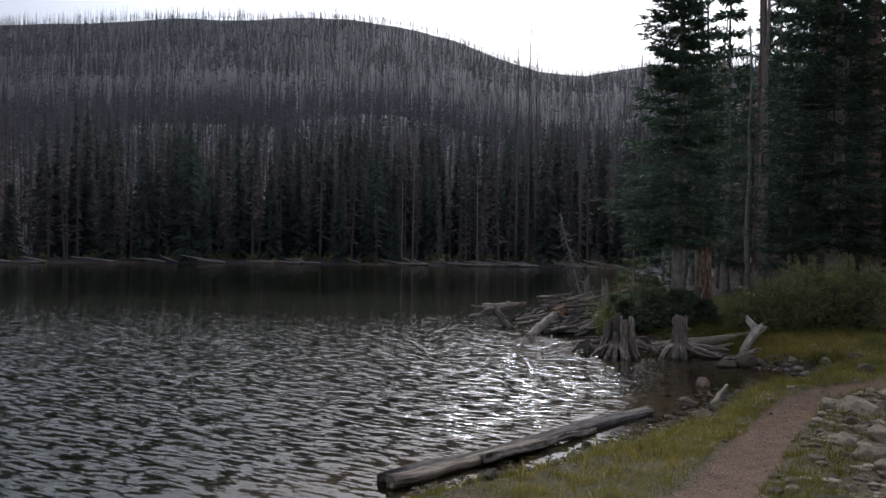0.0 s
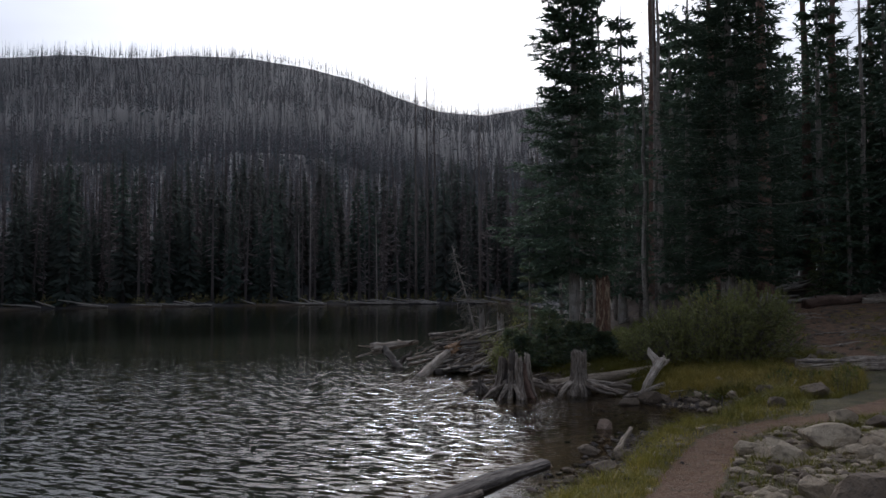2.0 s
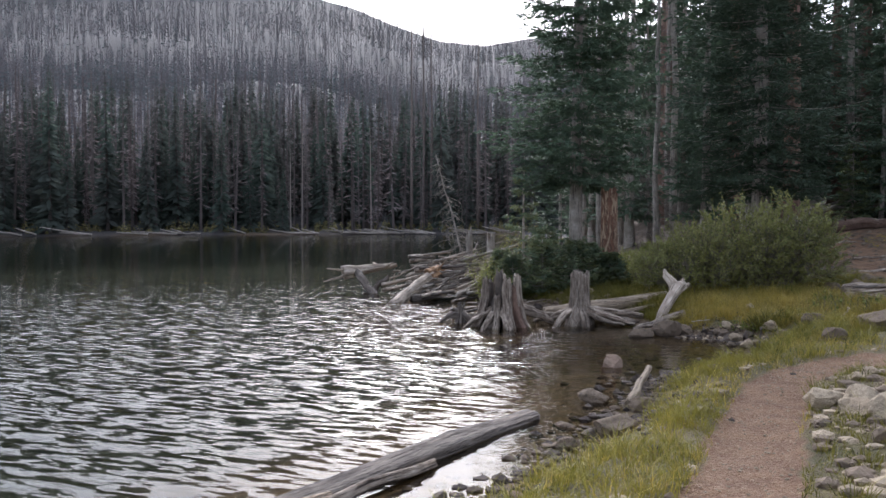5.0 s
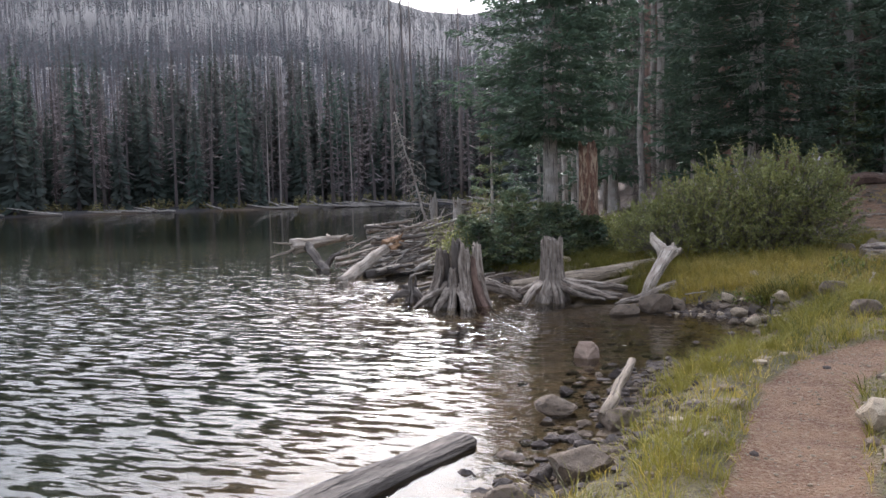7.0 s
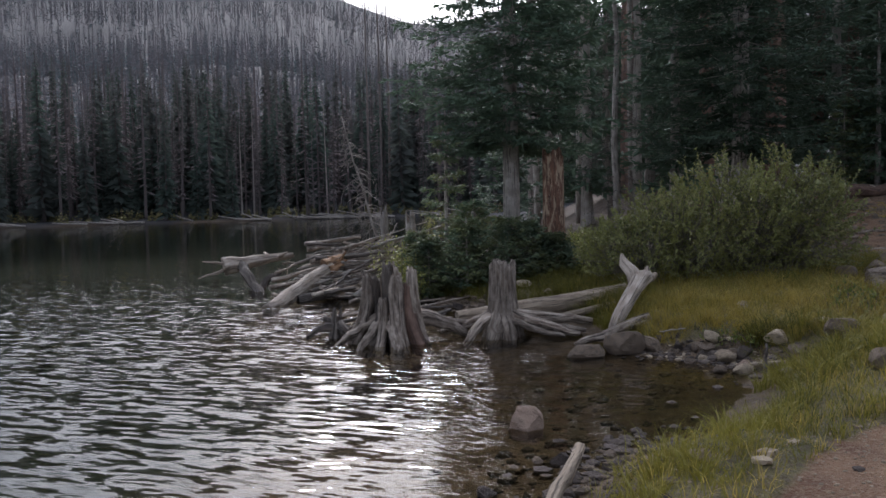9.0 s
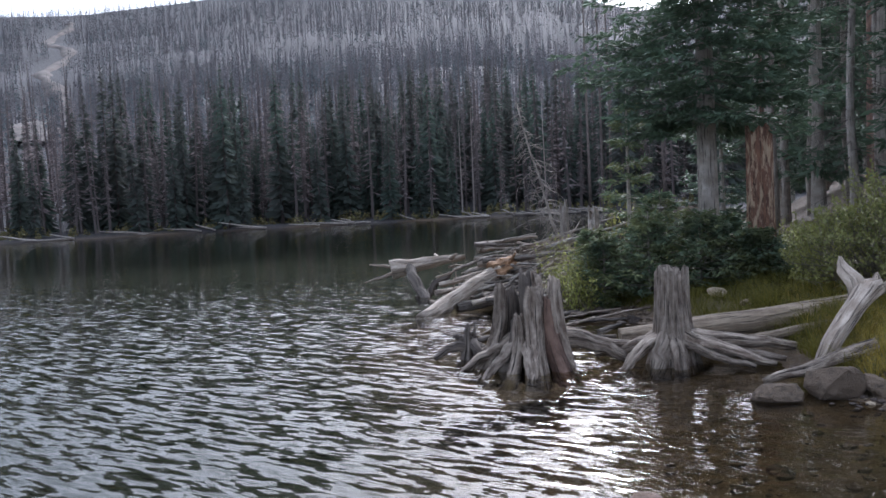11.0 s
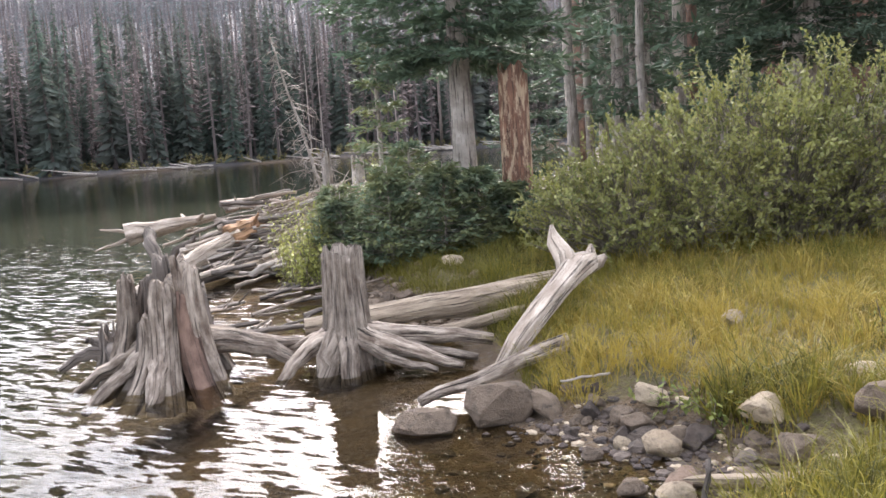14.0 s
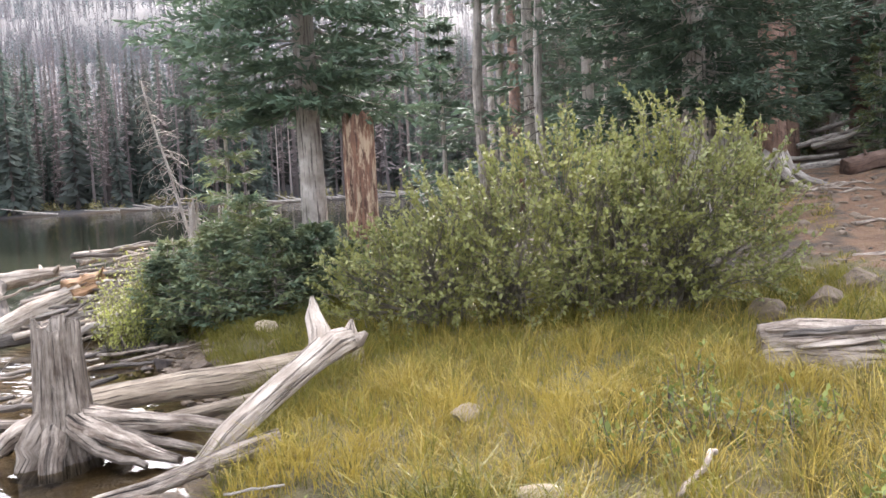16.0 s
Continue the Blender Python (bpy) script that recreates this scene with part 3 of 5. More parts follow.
# ---- trees ----
def spruce_parts(seed, high, crown_from, reach, limbs, twigs, clumps, size, droop=0.35, lean=0.0, sides=10):
    """A conifer's arrays: trunk, limbs and needle sprays."""
    r = np.random.default_rng(seed)
    n = 12
    zs = np.linspace(-0.25, high, n)
    bend = np.cumsum(r.normal(0, 0.012 * high / n, (n, 2)), 0)
    tp = np.column_stack([bend[:, 0] + lean * zs / high, bend[:, 1], zs])
    base_r = 0.013 * high
    tr = base_r * (1 - np.clip(zs, 0, high) / high) ** 0.8 + 0.006
    tr[0] *= 1.35
    trunk = tube(tp, tr, sides, 0.06, seed, False)
    tiers = max(8, limbs // 6)
    u = (np.repeat(np.arange(tiers), 6)[:limbs] + r.normal(0, 0.12, min(limbs, tiers * 6))) / tiers
    u = np.clip(u, 0, 1) ** 1.12
    limbs = len(u)
    lz = crown_from + (high - crown_from) * u * 0.985
    az = np.arange(limbs) * 2.39996 + r.normal(0, 0.35, limbs)
    prof = np.clip((1 - u) ** 0.9 * (0.55 + 0.45 * np.clip(u * 7, 0, 1)), 0.04, 1)
    ll = reach * prof * r.uniform(0.5, 1.2, limbs) + 0.08
    root = np.column_stack([np.interp(lz, zs, tp[:, 0]), np.interp(lz, zs, tp[:, 1]), lz])
    out = np.column_stack([np.cos(az), np.sin(az), np.zeros(limbs)])
    rise = 0.25 * u - droop * (1 - u) * r.uniform(0.5, 1.3, limbs)
    limb_pieces = []
    s = np.linspace(0, 1, 5)

    def on_limb(i, t):
        p = root[i] + out[i] * (ll[i] * t)[..., None]
        p[..., 2] += ll[i] * (rise[i] * t + 0.22 * (t ** 2.4))
        return p

    for i in range(limbs):
        limb_pieces.append(tube(on_limb(np.full(5, i), s), 0.012 * (1 - s * 0.8) * (0.5 + ll[i] / 2.2), 3, 0, i, False))
    li = np.repeat(np.arange(limbs), twigs)
    t = np.tile(np.linspace(0.18, 1.0, twigs), limbs) + r.normal(0, 0.03, limbs * twigs)
    b = on_limb(li, t)
    side = np.column_stack([-np.sin(az), np.cos(az), np.zeros(limbs)])[li]
    sign = np.where(np.arange(len(li)) % 2 == 0, 1.0, -1.0)[:, None]
    td = unit(out[li] * 0.75 + side * sign * r.uniform(0.4, 1.1, (len(li), 1)) + r.normal(0, 0.12, (len(li), 3)) + np.array([0, 0, -0.18]))
    tl = (ll[li] * (1.05 - 0.75 * t) * 0.42 + size * 0.6) * r.uniform(0.6, 1.2, len(li))
    ci = np.repeat(np.arange(len(li)), clumps)
    q = np.tile(np.linspace(0.05, 1.0, clumps), len(li))
    cb = b[ci] + td[ci] * (tl[ci] * q)[:, None]
    cd = unit(td[ci] + side[ci] * (sign[ci] * np.where(np.arange(len(ci)) % 2 == 0, 0.7, -0.7)[:, None]) + r.normal(0, 0.3, (len(ci), 3)) + np.array([0, 0, 0.1]))
    ln = size * r.uniform(0.6, 1.3, len(ci))
    w = unit(np.cross(cd, r.normal(0, 0.8, (len(ci), 3)) + np.array([0, 0, 1.6]))) * (ln * 0.145)[:, None]
    needles = diamonds(cb, cd * ln[:, None], w)
    return trunk, merged(limb_pieces), needles


def spruce(name, label, seed, at, high, crown_from, reach, limbs=190, twigs=14, clumps=7, size=0.19, bark=GREY_BARK, leaf=NEEDLES, group="", droop=0.35, lean=0.0):
    trunk, limb, needle = spruce_parts(seed, high, crown_from, reach, limbs, twigs, clumps, size, droop, lean)
    tree = thing(name, label, "tree", group, at=at)
    part("trunk", mesh_from("trunk", trunk[0], trunk[1], [bark], trunk[2]), tree, "rough grey-brown bark")
    crown = part("crown", mesh_from("crown", needle[0], needle[1], [leaf], smooth=False), tree)
    tagged(part("bough_wood", mesh_from("bough_wood", limb[0], limb[1], [bark], limb[2]), crown), kind="stuff")
    return tree


def dead_tree(name, label, seed, at, high, girth, limbs, reach, bark, twig=TWIG, lean=(0, 0), group="", bare_from=0.25, sprays=4):
    """A standing dead conifer: bare pole with broken drooping limbs."""
    r = np.random.default_rng(seed)
    n = 9
    s = np.linspace(0, 1, n)
    pts = np.column_stack([lean[0] * s, lean[1] * s, -0.3 + (high + 0.3) * s]) + np.column_stack([r.normal(0, 0.03, (n, 2)), np.zeros(n)])
    tree = thing(name, label, "dead tree", group, at=at)
    part("trunk", tube_mesh("trunk", pts, girth * (1 - 0.85 * s) + 0.01, bark, 9, 0.08, seed), tree)
    pieces = []
    for i in range(limbs):
        h = bare_from + (1 - bare_from) * (i + r.uniform()) / limbs
        p0 = np.array([np.interp(h, s, pts[:, k]) for k in range(3)])
        a = r.uniform(0, 6.28)
        ll = reach * (1.05 - h) ** 0.7 * r.uniform(0.35, 1.1)
        tip = p0 + np.array([math.cos(a) * ll, math.sin(a) * ll, -ll * r.uniform(0.1, 0.7)])
        c = curve_points(p0, tip, 4, -0.08 * ll, 0.03, seed + i)
        pieces.append(tube(c, np.linspace(0.02, 0.005, 4) * (0.5 + girth * 2.5), 3, 0, i, False))
        for k in range(sprays):
            f = r.uniform(0.3, 1)
            q = p0 + (tip - p0) * f
            e = q + r.normal(0, 0.22, 3) * (0.3 + ll * 0.5) + np.array([0, 0, -0.16 * ll])
            pieces.append(tube([q, (q + e) / 2 + r.normal(0, 0.02, 3), e], [0.006, 0.005, 0.003], 3, 0, k, False))
    if pieces:
        v, f, u = merged(pieces)
        tagged(part("branchwork", mesh_from("branchwork", v, f, [twig], u), tree, "bare grey branches"), kind="stuff")
    return tree


def stand(x, y, turn=0.0, size=1.0, dip=0.0):
    return pose(x, y, ground_z(x, y) - dip, 0, 0, turn) @ Matrix.Scale(size, 4)


# the two large spruces by the shore
spruce("spruce_tree", "tall dark green spruce with bare lower trunk beside red snag", 11, stand(3.05, 19.95), 13.5, 2.55, 2.25, 300, 18, 16, 0.145, droop=0.42)
spruce("spruce_tree", "tall dense blue-green spruce with sweeping boughs behind willow", 12, stand(8.7, 23.4), 16.5, 2.0, 3.0, 340, 19, 16, 0.155, droop=0.42)
spruce("young_spruce", "slim young spruce beside the spruce thicket", 13, stand(1.75, 20.3), 3.3, 0.15, 0.6, 70, 8, 6, 0.12, leaf=NEEDLES_YOUNG)
for k, (x, y, h, w) in enumerate([(1.45, 18.9, 1.15, 0.62), (2.15, 18.75, 1.3, 0.75), (2.9, 18.6, 1.2, 0.75), (2.3, 19.6, 1.5, 0.8), (3.3, 19.1, 1.05, 0.6), (1.2, 19.6, 1.2, 0.5), (3.75, 18.9, 0.8, 0.55)]):
    spruce("spruce_sapling", "low bushy blue-green spruce sapling in shoreline thicket", 40 + k, stand(x, y, 50 * k), h, 0.05, w, 90, 10, 9, 0.085, leaf=NEEDLES_YOUNG, group="spruce thicket", droop=0.1)

# forest behind: a few models, each standing many times
model_a = spruce("forest_spruce", "tall dark forest spruce behind the clearing", 21, stand(13.0, 33.0), 15, 1.6, 2.3, 110, 9, 6, 0.36, group="forest spruces")
model_b = spruce("forest_spruce", "tall dark forest spruce behind the clearing", 22, stand(6.0, 29.0), 13, 1.2, 1.9, 100, 9, 6, 0.33, group="forest spruces")
model_c = spruce("forest_spruce", "narrow half-grown forest spruce", 23, stand(15.5, 30.5), 7, 0.4, 1.3, 90, 9, 7, 0.24, group="forest spruces")
dead_a = dead_tree("dead_spruce", "standing dead spruce with reddish bare trunk", 31, stand(16.0, 36.0), 19, 0.3, 46, 2.0, BROWN_BARK, group="dead forest spruces", bare_from=0.3)
dead_b = dead_tree("dead_spruce", "slim grey dead spruce with broken limbs", 32, stand(7.3, 28.0), 15, 0.14, 60, 1.5, PALE_BARK, group="dead forest spruces", bare_from=0.15)
dead_c = dead_tree("dead_spruce", "grey dead spruce full of fine twigs", 33, stand(6.2, 25.5), 10, 0.1, 90, 1.3, GREY_BARK, group="dead forest spruces", bare_from=0.08, sprays=6)
placed = [(13, 31), (5, 27), (15.5, 30.5), (16, 36), (7.3, 28), (6.2, 25.5), (3.05, 19.95), (8.7, 23.4)]
forest_rng = random.Random(5)
for k, (x, y, h, g) in enumerate([(5.3, 30.0, 14, 0.11), (6.0, 31.0, 12, 0.09), (6.9, 30.0, 9, 0.1), (8.2, 33.0, 15, 0.12)]):
    dead_tree("dead_spruce", "pale barkless dead spruce behind the willow", 340 + k, stand(x, y), h, g, 30, 1.0, PALE_BARK, group="dead forest spruces", bare_from=0.2, sprays=4, lean=(0.3 * math.sin(k * 2.0), 0))
    placed.append((x, y))
old = dead_tree("dead_spruce", "old brown dead spruce with pale flaring roots", 350, stand(11.0, 27.2), 18, 0.3, 46, 1.8, BROWN_BARK, group="dead forest spruces", bare_from=0.35)
for k, (dx, dy) in enumerate([(0.9, -0.35), (0.3, -0.9), (-0.7, -0.6), (1.1, 0.3), (-0.8, 0.4)]):
    part("root", tube_mesh("root", [(dx * 0.12, dy * 0.12, 0.75), (dx * 0.35, dy * 0.35, 0.3), (dx * 0.75, dy * 0.75, 0.08), (dx * 1.25, dy * 1.25, -0.05)], [0.16, 0.14, 0.09, 0.04], PALE_BARK, 8, 0.15, 360 + k), old, "pale bare root")
placed.append((11.0, 27.2))
for x, y in ((12.7, 32.0), (17.8, 37.0), (19.5, 34.0)):
    copy_thing(dead_a, stand(x, y, 70 * x))
    placed.append((x, y))
for k, (x, y, h) in enumerate([(14.6, 30.8, 3.2), (16.0, 31.4, 3.8), (13.6, 34, 2.6)]):
    spruce("young_spruce", "young green spruce at the clearings edge", 370 + k, stand(x, y), h, 0.1, 0.9, 90, 9, 8, 0.15, leaf=NEEDLES_YOUNG)
    placed.append((x, y))
for k, (x, y) in enumerate([(16.1, 34.6), (17.6, 33.6), (19.0, 34.4), (20.2, 32.6), (18.2, 38.5)]):
    copy_thing((model_a, dead_b)[k % 2], stand(x, y, 80 * k, 1.05))
    placed.append((x, y))
for k in range(26):
    bearing = radians(12.5 + 17 * (k / 25) + forest_rng.uniform(-0.5, 0.5))
    y = forest_rng.uniform(36, 52)
    x = (y + 4) * math.tan(bearing)
    if float(to_line(np.array([x]), np.array([y]), TRAIL, False)[0]) > 1.6:
        copy_thing((model_a, model_b, model_a, dead_c)[k % 4], stand(x, y, 55 * k, forest_rng.uniform(0.85, 1.12)))
        placed.append((x, y))
for k in range(18):
    y = forest_rng.uniform(29, 44)
    x = 12.5 + (y - 29) * 0.35 + k * 0.62
    if float(to_line(np.array([x]), np.array([y]), TRAIL, False)[0]) > 1.6:
        copy_thing((dead_a, dead_c, dead_b, model_c)[k % 4], stand(x, y, 40 * k, forest_rng.uniform(0.85, 1.15)))
        placed.append((x, y))
count = 0
while count < 96:
    y = 24 + 56 * forest_rng.random() ** 1.5
    x = forest_rng.uniform(1.0 + (y - 24) * 0.12, 12 + (y - 20) * 0.75)
    if float(shore_distance(np.array([x]), np.array([y]))[0]) < 1.0 or float(to_line(np.array([x]), np.array([y]), TRAIL, False)[0]) < 2.2:
        continue
    if y < 29 and 9.5 < x < 17 or (y < 28 and x < 5.6):
        continue
    if min(math.hypot(x - a, y - b) for a, b in placed) < (1.5 if y < 40 else 2.0):
        continue
    placed.append((x, y))
    model = forest_rng.choice((model_a, model_a, model_b, model_b, model_c, dead_a, dead_a, dead_b, dead_b, dead_c))
    if model is dead_a and x < 7 and y < 36:
        model = dead_c
    copy_thing(model, stand(x, y, forest_rng.uniform(0, 360), forest_rng.uniform(0.75, 1.12)))
    count += 1


# ---- woods across the lake ----
def wood_arrays(xs, ys, heights, clumps, reach, seed, dead=False):
    """Many small conifers as one set of arrays: a thin stem and ragged tiers of boughs each."""
    r = np.random.default_rng(seed)
    n = len(xs)
    zs = land_height(xs, ys) - 0.3
    foot = np.column_stack([xs, ys, zs])
    lean = r.normal(0, 0.025, (n, 2)) * heights[:, None]
    top = foot + np.column_stack([lean, heights])
    girth = heights * (0.009 if dead else 0.011)
    stem_v, stem_f = [], []
    for a in (0.3, 1.9):
        across = np.column_stack([np.cos(a) * girth, np.sin(a) * girth, np.zeros(n)])
        stem_v.append(np.stack([foot - across, foot + across, top + across * 0.15, top - across * 0.15], 1).reshape(-1, 3))
    sv = np.concatenate(stem_v)
    sf = np.arange(len(sv)).reshape(-1, 4)
    ti = np.repeat(np.arange(n), clumps)
    u = r.uniform(0.06 if not dead else 0.15, 0.985, n * clumps)
    az = r.uniform(0, 6.283, n * clumps)
    wide = reach * heights[ti] * np.clip(1 - u, 0.02, 1) ** 0.8 * r.uniform(0.55, 1.2, n * clumps)
    b = foot[ti] + (top - foot)[ti] * u[:, None]
    out = np.column_stack([np.cos(az), np.sin(az), r.uniform(-0.6, -0.05, n * clumps)])
    along = out * (wide + 0.12)[:, None]
    thick = wide * (0.15 if not dead else 0.1) + (0.05 if not dead else 0.015)
    across = unit(np.column_stack([-np.sin(az), np.cos(az), r.normal(0, 1.3, n * clumps)])) * thick[:, None]
    bv, bf = diamonds(b, along, across)
    return sv, sf, bv, bf


def woods(name, label, xs, ys, heights, clumps, reach, seed, leaf, bark, dead=False):
    sv, sf, bv, bf = wood_arrays(xs, ys, heights, clumps, reach, seed, dead)
    v, f = np.concatenate([sv, bv]), np.concatenate([sf, bf + len(sv)])
    fm = np.concatenate([np.zeros(len(sf)), np.ones(len(bf))])
    thing(name, label, "forest", kind="stuff", data=mesh_from(name, v, f, [bark, leaf], smooth=False, face_mat=fm))


def scatter_polar(n, near, far, az0, az1, seed, power=0.6):
    r = np.random.default_rng(seed)
    az = np.radians(r.uniform(az0, az1, n))
    dist = near + (far - near) * r.uniform(0, 1, n) ** power
    x, y = dist * np.sin(az), dist * np.cos(az) - 5
    deg = np.degrees(az)
    gully = (np.abs(deg + 39.9 + 0.7 * np.sin(dist * 0.03)) < 1.0) & (dist > 190) & (dist < 760)
    keep = (shore_distance(x, y) > 1.2) & ~gully & ~((deg > 4) & (dist < 110))
    return x[keep], y[keep], r


FAR_STEM = leaf_material("far_stem", (0.09, 0.075, 0.07), (0.155, 0.13, 0.122), 1.0, 0.0)
# hillside stems lightened and greyed, haze mixed into the colour
HILL_STEM_HAZED = leaf_material("hillside_stem_hazed", (0.13, 0.118, 0.122), (0.17, 0.155, 0.16), 1.0, 0.0)
FAR_STEM_PALE = leaf_material("far_pale_stem", (0.26, 0.22, 0.2), (0.4, 0.35, 0.31), 0.9, 0.0)
x, y, r = scatter_polar(760, 80, 150, -52, 16, 101, 1.0)
green = r.uniform(size=len(x)) < 0.22 + 0.78 * soft_step(np.degrees(np.arctan2(x, y + 5)), -33, -25)
x, y = x[green], y[green]
woods("shore_spruce_wood", "dark spruce wood along the far shore, paled for haze", x, y, r.uniform(8, 20, len(x)), 440, 0.115, 1, NEEDLES_FAR_HAZED, FAR_STEM)
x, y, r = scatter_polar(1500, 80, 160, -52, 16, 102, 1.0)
woods("shore_dead_wood", "grey-brown dead conifers along the far shore, paled for haze", x, y, r.uniform(8, 20, len(x)), 80, 0.07, 2, DEAD_FAR_HAZED, FAR_STEM, True)
x, y, r = scatter_polar(34, 84, 112, -50, 8, 103, 1.0)
woods("pale_snag_wood", "bleached bare snags standing along the far shore", x, y, r.uniform(7, 16, len(x)), 8, 0.04, 3, DEAD_FAR_HAZED, FAR_STEM_PALE, True)
x, y, r = scatter_polar(3400, 150, 420, -56, 22, 104, 0.75)
# hillside colours paler and bluer than the shore woods, haze put in the colour
HILL_DEAD_HAZED = leaf_material("hillside_dead_forest_hazed", (0.18, 0.164, 0.176), (0.23, 0.208, 0.22), 1.0, 0.4, (0.2, 0.187, 0.207), None, 0.02)
HILL_SPRUCE_HAZED = leaf_material("hillside_spruce_hazed", (0.09, 0.113, 0.118), (0.115, 0.135, 0.138), 1.0, 0.4)
woods("hillside_dead_wood", "grey-brown dead forest on the hillside, paled for haze", x, y, r.uniform(9, 17, len(x)), 44, 0.11, 4, HILL_DEAD_HAZED, HILL_STEM_HAZED, True)
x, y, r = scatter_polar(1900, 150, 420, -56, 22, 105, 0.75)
woods("hillside_spruce_wood", "dark living spruces scattered over the hillside, paled for haze", x, y, r.uniform(7, 16, len(x)), 36, 0.15, 5, HILL_SPRUCE_HAZED, HILL_STEM_HAZED)
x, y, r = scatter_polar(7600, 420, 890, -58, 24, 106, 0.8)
woods("upper_dead_wood", "dead forest on the upper hillside", x, y, r.uniform(9, 17, len(x)), 13, 0.16, 6, HILL_DEAD_HAZED, HILL_STEM_HAZED, True)
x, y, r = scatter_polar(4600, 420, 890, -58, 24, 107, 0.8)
woods("upper_spruce_wood", "spruces on the upper hillside", x, y, r.uniform(8, 15, len(x)), 14, 0.17, 7, HILL_SPRUCE_HAZED, HILL_STEM_HAZED)
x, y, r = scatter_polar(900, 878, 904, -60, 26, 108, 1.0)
woods("ridge_wood", "spiky conifers along the ridge line", x, y, r.uniform(8, 17, len(x)), 16, 0.085, 8, HILL_SPRUCE_HAZED, HILL_STEM_HAZED)
x, y, r = scatter_polar(3200, 80, 125, -52, 10, 109, 1.0)
low = shore_distance(x, y) < 7
x, y = x[low][:700], y[low][:700]
woods("shore_brush", "low brush along the far shore", x, y, r.uniform(0.5, 1.7, len(x)), 40, 0.42, 9, leaf_material("far_brush", (0.12, 0.115, 0.045), (0.25, 0.21, 0.095), 0.8, 0.0), FAR_STEM)
for k, (az, dist, high) in enumerate([(-4.4, 111, 30), (-3.6, 111, 32.5), (-3.1, 112, 29), (0.0, 111, 26.5), (4.0, 112, 28)]):
    x, y = dist * math.sin(radians(az)), dist * math.cos(radians(az)) - 5
    dead_tree("ridge_snag", "tall bare dead tree standing against the sky", 300 + k, pose(x, y, ground_z(x, y)), high, 0.2, 90, 3.0, TWIG, TWIG, group="ridge snags", bare_from=0.6, sprays=4)

# fallen bleached logs lying along the far waterline
far_logs = random.Random(9)
for k in range(56):
    i = far_logs.choice((27, 27, 28, 28, 29, 30, 31, 32))
    a, b = SHORE[i], SHORE[i + 1]
    f = far_logs.random()
    x, y = a[0] + (b[0] - a[0]) * f, a[1] + (b[1] - a[1]) * f
    ang = math.atan2(b[1] - a[1], b[0] - a[0]) + far_logs.gauss(0, 0.35)
    half = far_logs.uniform(0.8, 2.8)
    dx, dy = math.cos(ang) * half, math.sin(ang) * half
    pts = curve_points((x - dx, y - dy, 0.15), (x + dx, y + dy, 0.15 + far_logs.uniform(0, 0.9)), 5, 0, 0.05, k)
    thing("fallen_log", "bleached fallen log on the far shore", "log", "far shore logs", data=tube_mesh("fallen_log", pts, np.linspace(0.12, 0.05, 5), GREY_BARK, 6, 0.1, k))


# ---- stumps and driftwood ----
def stump_mesh(name, seed, high, r_top, r_base, lobes, depth, jag, mat, inner, squash=1.0):
    """A weathered fluted stump with a broken hollow top."""
    r = np.random.default_rng(seed)
    segs, rings = 84, 16
    th = np.linspace(0, 2 * np.pi, segs + 1)
    ph = r.uniform(0, 6.28, 6)
    flute = np.abs(np.sin(lobes * th / 2 + ph[0] + 0.5 * np.sin(2 * th + ph[1]))) ** 0.7 - 0.6
    flute = flute * depth + 0.05 * np.sin(11 * th + ph[2]) + 0.03 * np.sin(23 * th + ph[3])
    tops = 1 - jag * np.clip(0.5 + 0.4 * np.sin(3 * th + ph[4]) + 0.2 * np.sin(7 * th + ph[5]) + 0.07 * np.sin(13 * th), 0, 1)
    verts, uv = [], []
    for i in range(rings):
        s = i / (rings - 1)
        z = -0.15 + (high * tops + 0.15) * s
        rad = r_top + (r_base - r_top) * (1 - s) ** 2.4
        rr = rad * (1 + flute * (1.15 - 0.5 * s)) * (1 + 0.025 * np.sin(9 * s + 4 * th))
        ring = np.column_stack([np.cos(th) * rr, np.sin(th) * rr * squash, z])
        ring[-1] = ring[0]
        verts.append(ring)
        uv.append(np.column_stack([th * r_base, z + seed]))
    for shrink, drop in ((0.82, 0.01), (0.62, 0.1), (0.02, 0.16)):
        ring = verts[rings - 1].copy()
        ring[:, :2] *= shrink
        ring[:, 2] -= drop + 0.02 * np.sin(9 * th + seed)
        ring[-1] = ring[0]
        verts.append(ring)
        uv.append(np.column_stack([th * r_base, np.full(segs + 1, shrink * 0.2 + seed)]))
    n, total = segs + 1, len(verts)
    f = np.array([(i * n + j, i * n + j + 1, (i + 1) * n + j + 1, (i + 1) * n + j) for i in range(total - 1) for j in range(segs)])
    fm = np.array([1 if i >= rings else 0 for i in range(total - 1) for j in range(segs)])
    return mesh_from(name, np.concatenate(verts), f, [mat, inner], np.concatenate(uv), True, fm)


def root(parent, start, mid, end, r0, r1, seed, mat=DRIFTWOOD, label=""):
    """A weathered root, arching from the stump to its tip."""
    a, m, b = (np.array(p, float) for p in (start, mid, end))
    s = np.linspace(0, 1, 9)[:, None]
    pts = (1 - s) ** 2 * a + 2 * s * (1 - s) * m + s ** 2 * b
    pts += np.random.default_rng(seed).normal(0, 0.008, pts.shape)
    return part("root", tube_mesh("root", pts, r0 + (r1 - r0) * s[:, 0] ** 0.8, mat, 12, 0.16, seed, 0.12), parent, label)


s1 = thing("tree_stump", "wide split grey stump with spreading roots in shallow water", "stump", at=pose(1.08, 14.4, 0.0))
